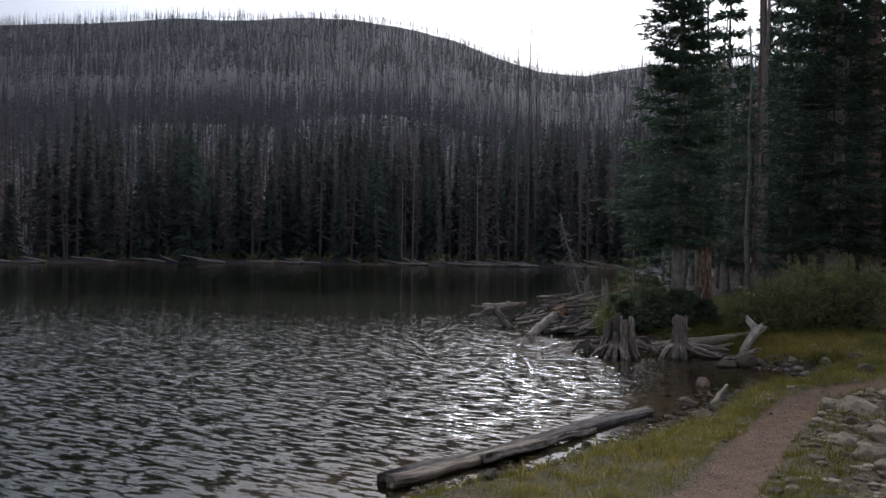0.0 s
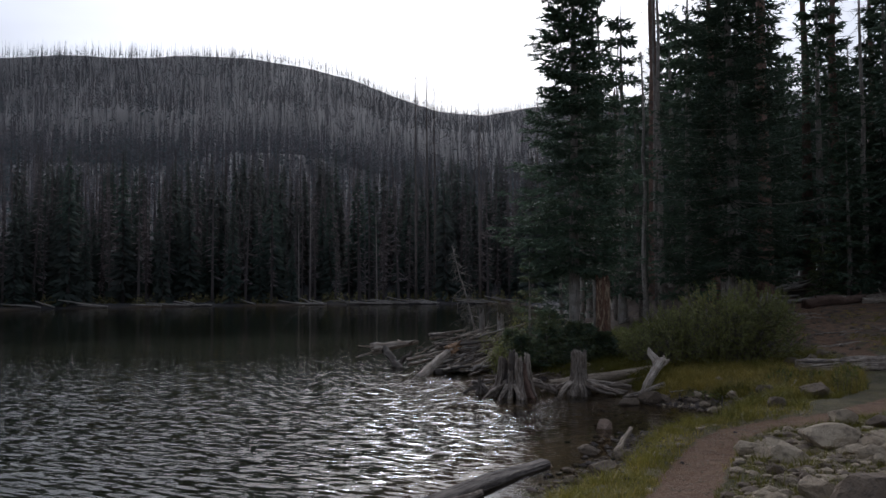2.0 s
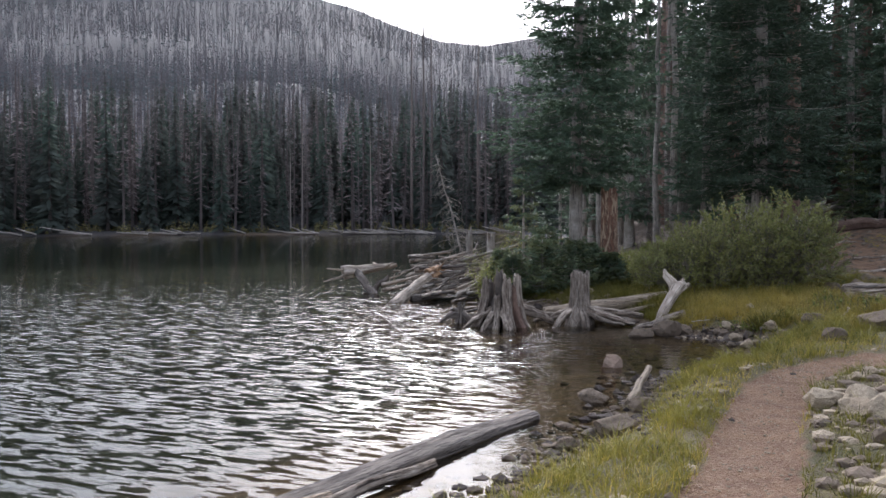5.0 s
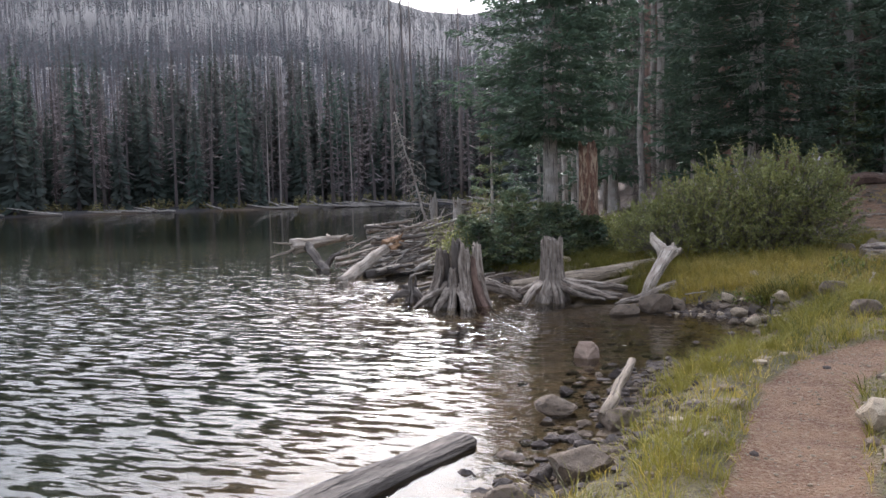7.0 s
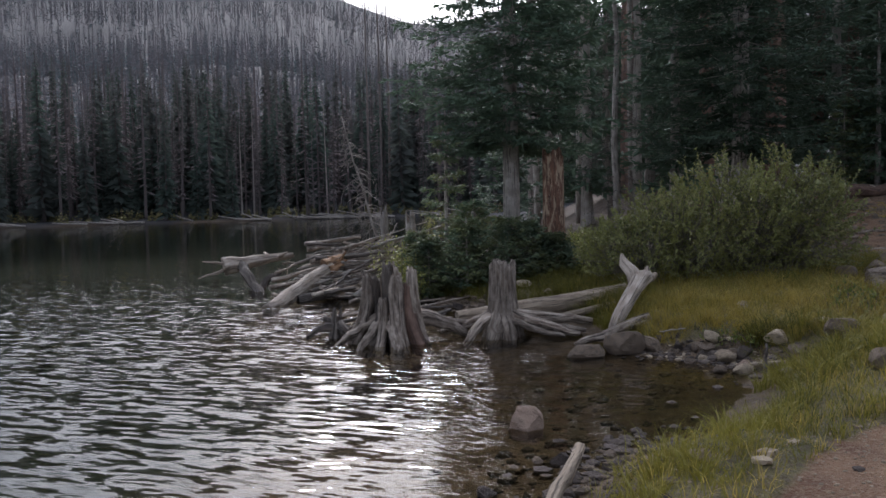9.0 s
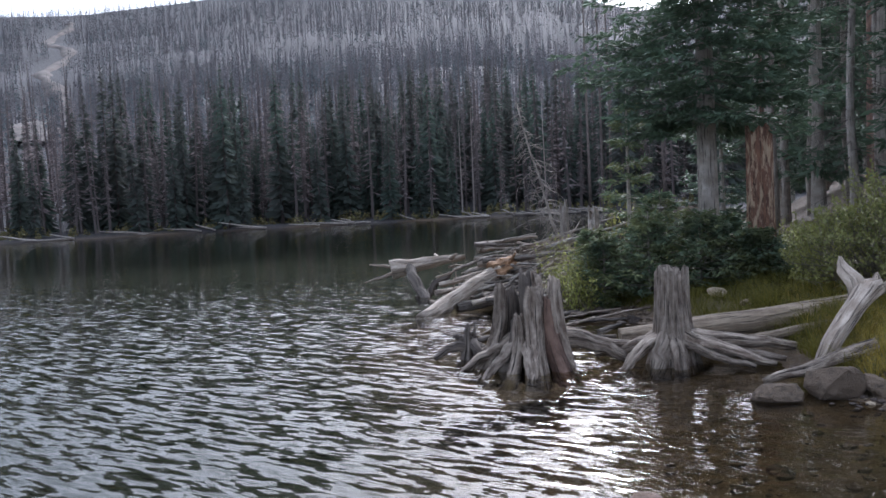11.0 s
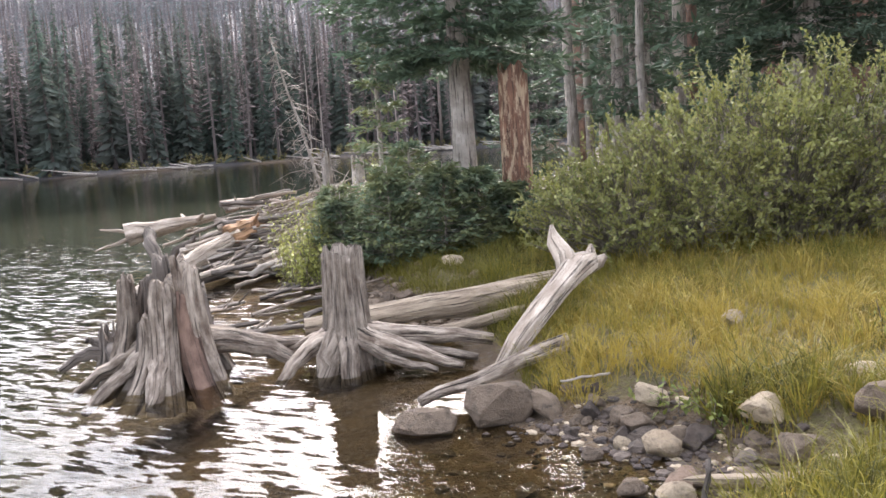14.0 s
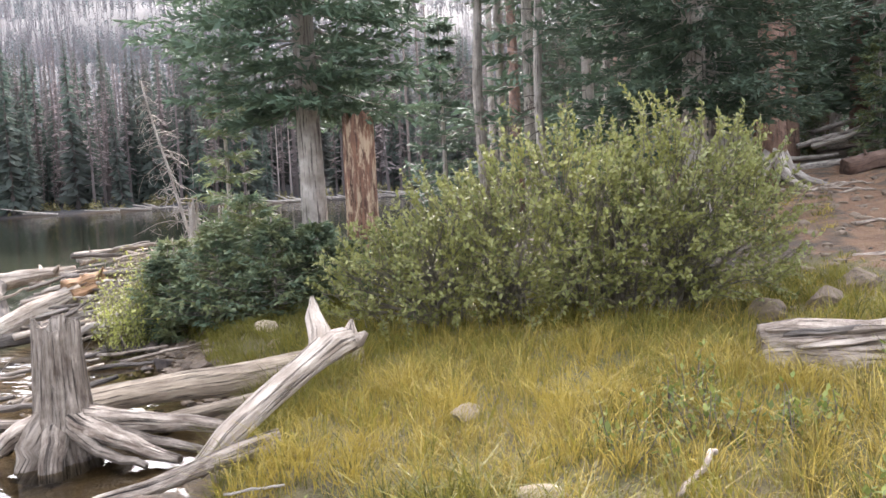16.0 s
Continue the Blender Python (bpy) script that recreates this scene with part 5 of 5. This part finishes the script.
rock("flat_stone", "pale tan flat stone on the muddy bank", 5.41, 12.58, 0.4, "pale", 2, 80, 0.12, tilt=14)
rock("flat_stone", "grey block of stone on the muddy bank", 4.74, 12.82, 0.26, "grey", 1, 25, 0.2)
rock("flat_stone", "tan stone at the foot of the muddy bank", 4.9, 12.12, 0.22, "tan", 3, 60, 0.2)
rock("flat_stone", "pale upright stone on the muddy bank", 4.86, 13.02, 0.27, "pale", 2, 10, 0.05, tilt=28)
rock("flat_stone", "pale stone lying in dry grass", 6.02, 12.82, 0.3, "pale", 2, 40, 0.1, tilt=10)
rock("flat_stone", "pale stone lying in dry grass", 5.55, 14.1, 0.26, "pale", 2, 70, 0.15)
rock("flat_stone", "pale flat stone lying on the green point", 3.1, 17.65, 0.32, "pale", 2, 15, 0.05, tilt=8)
rock("flat_stone", "tan flat stone lying on the green point", 3.42, 16.9, 0.24, "pale", 2, 100, 0.1, tilt=8)
rock("boulder", "grey boulder beside the willow", 8.05, 16.75, 0.42, "grey", 3, 20, 0.25)
rock("boulder", "pale grey boulder beside the willow", 8.65, 16.95, 0.45, "grey", 1, 110, 0.25)
rock("boulder", "grey boulder behind the meadow log", 9.2, 17.6, 0.5, "grey", 1, 160, 0.25)
rock("boulder", "brown boulder in tall grass at the bank", 5.6, 10.7, 0.42, "grey", 3, 30, 0.3)
rock("flat_stone", "large pale flat slab among the stones", 4.85, 6.4, 0.85, "pale", 2, 25, 0.2)
rock("flat_stone", "wet flat stone at the waterline", 1.98, 8.0, 0.4, "grey", 2, 20, 0.2, z=0.0)
rock("flat_stone", "wet grey stone at the waterline", 2.35, 7.5, 0.34, "grey", 3, 70, 0.25)
rock("flat_stone", "brown slab of stone beside the shoreline grass", 1.95, 6.3, 0.5, "grey", 1, 40, 0.25)
stones = random.Random(23)
kinds_of = (("pale", "broad pale slab lying on the stony ground"), ("pale", "flat pale stone lying on the stony ground"), ("grey", "grey stone lying on the stony ground"), ("pale", "angular tan stone lying on the stony ground"))
for _ in range(22):
    f = stones.random()
    rock("stone", "dark stone on the bare mud bank", 4.1 + 1.4 * f + stones.gauss(0, 0.15), 13.12 - 0.8 * f + stones.gauss(0, 0.14), 0.09 + 0.2 * stones.random() ** 2, stones.choice(("wet", "grey", "grey")), stones.choice((0, 1, 2, 3)), stones.uniform(0, 360), 0.25, "mud bank stones", tilt=stones.gauss(0, 8))
n = 0
while n < 172:
    x, y = stones.uniform(2.4, 7.4), stones.uniform(-1.5, 8.6)
    t_d = float(to_line(np.array([x]), np.array([y]), TRAIL, False)[0])
    if t_d < 0.55 or x < 1.35 + 0.33 * y + 0.55:
        continue
    kind_, label = stones.choice(kinds_of)
    size = 0.1 + 0.5 * stones.random() ** 2.0
    rock("stone", label, x, y, size, kind_, stones.choice((1, 2, 2, 3)), stones.uniform(0, 360), 0.28, "stones beside the trail", tilt=stones.gauss(0, 7))
    n += 1
for spots, total, label, grp, looks in (
        (SHORE[0:4], 30, "brown stone beside the stranded log", "log end stones", ("grey", "wet", "tan", "grey")),
        (SHORE[1:8], 38, "wet stone at the lakes edge", "shoreline stones", ("wet", "wet", "grey", "grey")),
        (SHORE[12:16], 16, "small stone on the muddy bank", "bank stones", ("grey", "pale", "wet")),
        (SHORE[18:22], 18, "small grey stone on the points shore", "point stones", ("grey", "wet", "grey"))):
    for _ in range(total):
        i = stones.randrange(len(spots) - 1)
        f = stones.random()
        x = spots[i][0] + (spots[i + 1][0] - spots[i][0]) * f + stones.gauss(0, 0.28)
        y = spots[i][1] + (spots[i + 1][1] - spots[i][1]) * f + stones.gauss(0, 0.28)
        rock("stone", label, x, y, 0.08 + 0.24 * stones.random() ** 2, stones.choice(looks), stones.choice((0, 1, 2, 3)), stones.uniform(0, 360), 0.25, grp, tilt=stones.gauss(0, 8))


def pebbles(name, label, mat, spots, count, spread, low, high, seed, clear=0.0):
    """Small stones too many to count, strewn along a line."""
    r = np.random.default_rng(seed)
    bm = bmesh.new()
    bmesh.ops.create_icosphere(bm, subdivisions=1, radius=0.5)
    shape = np.array([v.co[:] for v in bm.verts])
    tris = np.array([[v.index for v in f.verts] for f in bm.faces])
    bm.free()
    i = r.integers(0, len(spots) - 1, count)
    f = r.uniform(size=(count, 1))
    p = spots[i] * (1 - f) + spots[i + 1] * f + r.normal(0, spread, (count, 2))
    p = p[to_line(p[:, 0], p[:, 1], TRAIL, False) >= clear]
    count = len(p)
    z = land_height(p[:, 0], p[:, 1])
    size = low + (high - low) * r.uniform(size=count) ** 2.5
    warp = shape[None] * (1 + r.normal(0, 0.16, (count, len(shape), 1))) * np.stack([size, size * r.uniform(0.6, 1, count), size * r.uniform(0.35, 0.7, count)], -1)[:, None, :]
    v = warp + np.column_stack([p, z + size * 0.08])[:, None, :]
    faces = (tris[None] + (np.arange(count) * len(shape))[:, None, None]).reshape(-1, 3)
    thing(name, label, "stones", kind="stuff", data=mesh_from(name, v.reshape(-1, 3), faces, [mat], smooth=False))


pebbles("shore_pebbles", "small wet stones in the shallows along the shore", STONE_WET, SHORE[0:9], 800, 0.35, 0.03, 0.16, 61)
pebbles("bay_pebbles", "brown stones on the bed of the shallow bay", STONE_WET, np.array([(2.7, 10.6), (3.4, 11.4), (4.0, 12.1), (4.7, 12.3)]), 130, 0.5, 0.04, 0.16, 73)
pebbles("shore_pebbles", "small grey stones along the shore", STONE_GREY, SHORE[1:8], 500, 0.28, 0.03, 0.15, 62)
pebbles("bank_pebbles", "small brown stones on the muddy bank", STONE_WET, SHORE[12:16], 420, 0.2, 0.015, 0.08, 63)
pebbles("bank_pebbles", "small tan stones on the muddy bank", STONE_PALE, SHORE[12:16] + np.array((0.2, -0.05)), 70, 0.22, 0.02, 0.1, 64)
pebbles("bank_pebbles", "small dark stones on the bare mud above the bay", STONE_WET, np.array([(4.2, 13.1), (4.8, 12.75), (5.4, 12.25)]), 220, 0.2, 0.015, 0.09, 71)
pebbles("bank_pebbles", "small tan stones on the bare mud above the bay", STONE_PALE, np.array([(4.2, 13.1), (4.8, 12.75), (5.4, 12.25)]), 40, 0.2, 0.02, 0.11, 72)
pebbles("point_pebbles", "small grey stones on the points shore", STONE_GREY, SHORE[18:22], 600, 0.25, 0.03, 0.16, 65)
pebbles("trail_pebbles", "small stones strewn over the trail", STONE_PALE, TRAIL[2:9], 2200, 0.4, 0.008, 0.034, 66)
pebbles("stony_pebbles", "small stones strewn over the stony ground", STONE_PALE, np.array([(3.0, -1.0), (4.2, 2.5), (4.6, 5.0), (5.4, 7.6)]), 1900, 0.9, 0.02, 0.2, 67, 0.36)
pebbles("stony_pebbles", "small grey stones strewn over the stony ground", STONE_GREY, np.array([(3.0, -1.0), (4.2, 2.5), (4.6, 5.0), (5.4, 7.6)]), 1700, 1.0, 0.02, 0.2, 68, 0.36)


# ---- willow bush ----
def willow():
    r = np.random.default_rng(77)
    bush = thing("willow_bush", "broad rounded green willow bush at the meadows back edge", "bush")
    lobes = [((4.8, 17.0, 0.82), (0.8, 0.75, 0.55), 260), ((5.5, 17.0, 1.05), (0.95, 0.95, 0.75), 340), ((6.4, 17.15, 1.2), (1.18, 1.12, 1.06), 620), ((7.3, 17.2, 1.3), (0.88, 0.97, 1.07), 400), ((7.95, 17.3, 1.2), (0.5, 0.7, 0.95), 210)]
    bases, dirs, pieces = [], [], []
    for c, rad, n in lobes:
        v = unit(r.normal(0, 1, (n, 3)))
        v[:, 2] = np.abs(v[:, 2]) * np.where(r.uniform(size=n) < 0.62, 1, -0.8)
        k = r.uniform(0.45, 1.0, (n, 1)) ** 0.6 * (1 + 0.12 * np.sin(v[:, :1] * 9 + v[:, 1:2] * 7))
        bases.append(np.array(c) + v * np.array(rad) * k)
        dirs.append(unit(v * 0.8 + np.array([0, -0.05, 0.55]) + r.normal(0, 0.35, (n, 3))))
    bases, dirs = np.concatenate(bases), np.concatenate(dirs)
    gz = land_height(bases[:, 0], bases[:, 1])
    ok = bases[:, 2] > gz + 0.18
    bases, dirs = bases[ok], dirs[ok]
    foots = [(5.1, 17.1), (5.7, 17.2), (6.3, 17.3), (6.8, 17.3), (7.4, 17.4)]
    for i in range(0, len(bases), 9):
        p = bases[i]
        f = min(foots, key=lambda q: abs(q[0] - p[0]) + r.uniform(0, 0.5))
        a = np.array([f[0] + r.normal(0, 0.12), f[1] + r.normal(0, 0.12), ground_z(*f) - 0.05])
        m = (a + p) / 2 + np.array([0, 0, 0.15]) - (p - a) * np.array([0.12, 0.12, 0])
        s = np.linspace(0, 1, 6)[:, None]
        pieces.append(tube((1 - s) ** 2 * a + 2 * s * (1 - s) * m + s ** 2 * p, np.linspace(0.019, 0.005, 6), 4, 0.1, i, False))
    twig_len = r.uniform(0.16, 0.36, len(bases))
    for p, d, l in zip(bases, dirs, twig_len):
        pieces.append(tube([p - d * 0.15, p + d * l * 0.5, p + d * l], [0.005, 0.004, 0.002], 3, 0, 0, False))
    per = 23
    ti = np.repeat(np.arange(len(bases)), per)
    q = np.tile(np.linspace(0.0, 1.05, per), len(bases))
    b = bases[ti] + dirs[ti] * (twig_len[ti] * q)[:, None]
    ld = unit(dirs[ti] * 0.6 + r.normal(0, 0.65, (len(ti), 3)) + np.array([0, 0, 0.12]))
    ln = r.uniform(0.036, 0.068, len(ti))
    across = unit(np.cross(ld, r.normal(0, 0.7, (len(ti), 3)) + np.array([0, 0, 1.0]))) * (ln * 0.27)[:, None]
    lv, lf = diamonds(b, ld * ln[:, None], across)
    leaves = part("foliage", mesh_from("foliage", lv, lf, [WILLOW_LEAF], smooth=False), bush, "small glossy grey-green willow leaves")
    v, f, u = merged(pieces)
    tagged(part("stem_thicket", mesh_from("stem_thicket", v, f, [STEM], u), bush, "thin brown stems"), kind="stuff")
    tagged(leaves, kind="stuff")


willow()


# ---- grass and herbs ----
def blades(points, heights, width, seed, az, flop=0.78):
    r = np.random.default_rng(seed)
    n = len(points)
    turn = r.uniform(0, 6.283, n)
    lean = np.column_stack([np.cos(az), np.sin(az), np.zeros(n)]) * (heights * r.uniform(0.1, flop * 2, n))[:, None]
    side = np.column_stack([np.cos(turn), np.sin(turn), np.zeros(n)]) * (width * r.uniform(0.6, 1.4, n))[:, None]
    mid = points + lean * 0.3 + np.column_stack([np.zeros((n, 2)), heights * 0.6])
    tip = points + lean + np.column_stack([np.zeros((n, 2)), heights * r.uniform(0.75, 1.0, n)])
    v = np.stack([points - side, points + side, mid + side * 0.75, mid - side * 0.75, tip + side * 0.12, tip - side * 0.12], 1).reshape(-1, 3)
    k = np.arange(n)[:, None] * 6
    f = np.concatenate([k + np.array([0, 1, 2, 3]), k + np.array([3, 2, 4, 5])])
    return v, f


def grass(name, label, mat, n, box, keep, low, high, width, seed, clump=0.65):
    r = np.random.default_rng(seed)
    x, y = r.uniform(box[0], box[1], n), r.uniform(box[2], box[3], n)
    tuft = r.uniform(size=n) < clump
    heart = r.integers(0, max(4, n // 45), n)
    away = r.normal(0, 0.045, (n, 2))
    x = np.where(tuft, x[heart] + away[:, 0], x)
    y = np.where(tuft, y[heart] + away[:, 1], y)
    vigour = r.uniform(0.65, 1.35, n)[heart]
    lean_az = np.where(tuft, np.arctan2(away[:, 1], away[:, 0]) + r.normal(0, 0.5, n), r.uniform(0, 6.283, n))
    ok = keep(x, y, r.uniform(size=n))
    x, y, tuft, vigour, lean_az = x[ok], y[ok], tuft[ok], vigour[ok], lean_az[ok]
    z = land_height(x, y)
    h = r.uniform(low, high, len(x)) * (0.75 + 0.35 * lumps(x, y, 3.1, seed) * 0.5) * np.where(tuft, 1.2 * vigour, 0.75)
    v, f = blades(np.column_stack([x, y, z - 0.01]), np.clip(h, 0.03, 1), width, seed, lean_az)
    thing(name, label, "grass", kind="stuff", data=mesh_from(name, v, f, [mat], smooth=False))


def off_trail(x, y, gap):
    return to_line(x, y, TRAIL, False) > gap


def bare_ground(x, y):
    """The stony mud bank at the head of the bay."""
    return ((x > 4.1) & (x < 5.2 + 0.12 * np.sin(y * 9)) & (y > 12.2) & (y < 13.1 + 0.16 * np.sin(x * 7))) | ((x > 5.0) & (x < 5.8) & (y > 11.85) & (y < 12.4 + 0.1 * np.sin(x * 9)))


def dry_zone(x, y):
    return np.clip(0.95 + 0.3 * lumps(x, y, 1.3, 3.0), 0, 1) * np.exp(-((y - 14.0) / 1.7) ** 2) * soft_step(x, 3.9, 4.6)


grass("meadow_grass", "straw-coloured dry meadow grass", GRASS_DRY, 66000, (3.9, 11, 11.6, 17.5), lambda x, y, u: (shore_distance(x, y) > 0.3) & (u < 0.15 + dry_zone(x, y)) & ~bare_ground(x, y) & off_trail(x, y, 0.9), 0.1, 0.27, 0.0034, 1)
grass("meadow_grass", "green meadow grass round the willow and bank", GRASS_GREEN, 62000, (3.6, 11, 11.2, 18.6), lambda x, y, u: (shore_distance(x, y) > 0.22) & (u < 0.9 - 0.72 * dry_zone(x, y) - 0.3 * soft_step(y, 17.5, 18.6)) & off_trail(x, y, 0.9) & ~bare_ground(x, y), 0.12, 0.3, 0.003, 2)
grass("point_grass", "green grass on the small point", GRASS_GREEN, 22000, (1.6, 4.6, 14.4, 19.2), lambda x, y, u: (shore_distance(x, y) > 0.25) & (u < 0.9), 0.1, 0.26, 0.003, 3)
grass("verge_grass", "green and yellow grass between trail and water", GRASS_GREEN, 52000, (0.3, 6.2, 2.5, 12.0), lambda x, y, u: (lumps(x, y, 2.3, 4.0) > -0.45) & (shore_distance(x, y) > 0.18) & (shore_distance(x, y) < 1.75) & off_trail(x, y, 0.33) & (u < 1.1 - 0.35 * np.clip(shore_distance(x, y) - 0.6, 0, 2)) & ((x < 4.6) | (y > 9.0)), 0.08, 0.25, 0.003, 4)
grass("verge_grass", "dry short grass between trail and water", GRASS_DRY, 34000, (-0.5, 6.2, 0.5, 12.0), lambda x, y, u: (shore_distance(x, y) > 0.25) & (shore_distance(x, y) < 1.8) & off_trail(x, y, 0.3) & (u < 0.6), 0.06, 0.17, 0.0028, 5)
grass("tall_bank_grass", "tall bright green grass at the bays head", GRASS_GREEN, 7000, (4.6, 6.8, 10.6, 12.5), lambda x, y, u: (shore_distance(x, y) > 0.1) & (shore_distance(x, y) < 1.3) & (np.sin(x * 5.3) * np.cos(y * 4.7) > 0.0) & ~bare_ground(x, y), 0.15, 0.32, 0.0042, 6)
grass("tall_bank_grass", "bright green grass clumps above the muddy bank", GRASS_GREEN, 3600, (5.1, 6.3, 11.5, 13.1), lambda x, y, u: (np.hypot(x - 5.3, y - 12.85) < 0.22) | (np.hypot(x - 5.6, y - 12.72) < 0.2) | (np.hypot(x - 5.55, y - 11.75) < 0.2) | (np.hypot(x - 6.05, y - 12.4) < 0.28), 0.2, 0.36, 0.0045, 13)
grass("stony_grass", "sparse grass among the stones", GRASS_GREEN, 90000, (1.6, 8.0, -2, 9), lambda x, y, u: off_trail(x, y, 0.33) & (shore_distance(x, y) > 0.9) & (lumps(x, y, 1.9, 5.0) > -0.55) & (u < 0.8), 0.05, 0.15, 0.0028, 7)
grass("bank_grass", "thin olive grass on the bank beside the trail", GRASS_GREEN, 60000, (-2.4, 2.2, -3, 5.5), lambda x, y, u: off_trail(x, y, 0.4) & (shore_distance(x, y) > 0.35) & (u < 0.35 + 0.5 * (lumps(x, y, 1.6, 2.0) > 0.0)), 0.04, 0.14, 0.0028, 11)
grass("pool_grass", "upright green grass tufts beside the stranded log", GRASS_GREEN, 5000, (-0.9, 0.9, 3.0, 5.2), lambda x, y, u: (shore_distance(x, y) > 0.02) & (shore_distance(x, y) < 0.5) & (lumps(x, y, 2.6, 1.0) > 0.1), 0.14, 0.34, 0.004, 12)
grass("shade_grass", "dark undergrowth at the forests edge", HERB, 20000, (1.5, 14, 18.2, 27), lambda x, y, u: (shore_distance(x, y) > 0.4) & off_trail(x, y, 1.6) & (lumps(x, y, 1.1, 8.0) > -0.2) & ((x < 9) | (y > 26)), 0.08, 0.3, 0.008, 8)


def herb(x, y, high, seed, label, stems=9, per=16, leaf=HERB, spread=0.1):
    """A leafy herb: upright stems with leaves along them."""
    r = np.random.default_rng(seed)
    plant = thing("herb", label, "plant", "meadow herbs", at=pose(x, y, ground_z(x, y) - 0.02))
    lp = []
    for k in range(stems):
        a = np.array([r.normal(0, spread), r.normal(0, spread), 0])
        e = a + np.array([r.normal(0, spread * 0.9), r.normal(0, spread * 0.9), high * r.uniform(0.6, 1.0)])
        part("stem", tube_mesh("stem", curve_points(a, e, 4, 0, 0.012, seed + k), [0.005, 0.004, 0.003, 0.002], TWIG, 4, 0, k), plant)
        n = per
        s = r.uniform(0.1, 1, n)[:, None]
        d = unit(r.normal(0, 1, (n, 3)) + np.array([0, 0, 0.3]))
        ln = r.uniform(0.03, 0.07, n)[:, None]
        lp.append((a + (e - a) * s + r.normal(0, spread * 0.3, (n, 3)), d * ln, unit(np.cross(d, [0.1, 0.2, 1])) * ln * 0.25))
    v, f = diamonds(*(np.concatenate(c) for c in zip(*lp)))
    tagged(part("foliage", mesh_from("foliage", v, f, [leaf], smooth=False), plant), kind="stuff")


for k, (x, y, h) in enumerate([(6.55, 13.35, 0.32), (6.9, 13.55, 0.36), (7.2, 13.3, 0.34), (6.75, 13.75, 0.3), (7.5, 13.6, 0.3), (7.25, 11.9, 0.55), (7.55, 12.4, 0.6), (8.0, 12.9, 0.45), (5.25, 12.65, 0.2), (5.05, 12.9, 0.16), (8.3, 14.2, 0.35), (7.0, 14.3, 0.28)]):
    herb(x, y, h, 400 + 20 * k, "leafy dark-stemmed herb growing in the meadow")
for k, (x, y, h) in enumerate([(0.95, 18.75, 1.0), (1.15, 18.35, 0.75), (0.85, 19.3, 1.25), (1.25, 20.9, 1.1), (1.05, 20.2, 0.8), (1.5, 21.6, 1.4), (0.85, 21.5, 0.9), (4.5, 18.6, 0.9), (5.0, 19.0, 1.0), (4.3, 19.4, 0.8)]):
    herb(x, y, h, 700 + 20 * k, "yellow-green shrub growing at the wooded point", 20, 70, SHRUB_LEAF, 0.16)
grass("clearing_grass", "thin worn grass on the clearing", GRASS_DRY, 16000, (8.5, 15, 16.5, 27), lambda x, y, u: (lumps(x, y, 1.4, 4.0) > 0.0) & (u < 0.8) & off_trail(x, y, 0.5), 0.04, 0.12, 0.004, 9)
grass("clearing_grass", "short green grass on the clearing", GRASS_GREEN, 16000, (8.3, 15, 16, 26), lambda x, y, u: (lumps(x, y, 1.2, 6.0) > 0.1) & (u < 0.85) & off_trail(x, y, 0.5), 0.05, 0.14, 0.004, 10)
pebbles("clearing_pebbles", "small stones strewn over the clearing", STONE_GREY, np.array([(9.0, 17.0), (10.4, 20.0), (12.0, 24.0), (13.2, 27.5)]), 420, 1.1, 0.03, 0.2, 69)
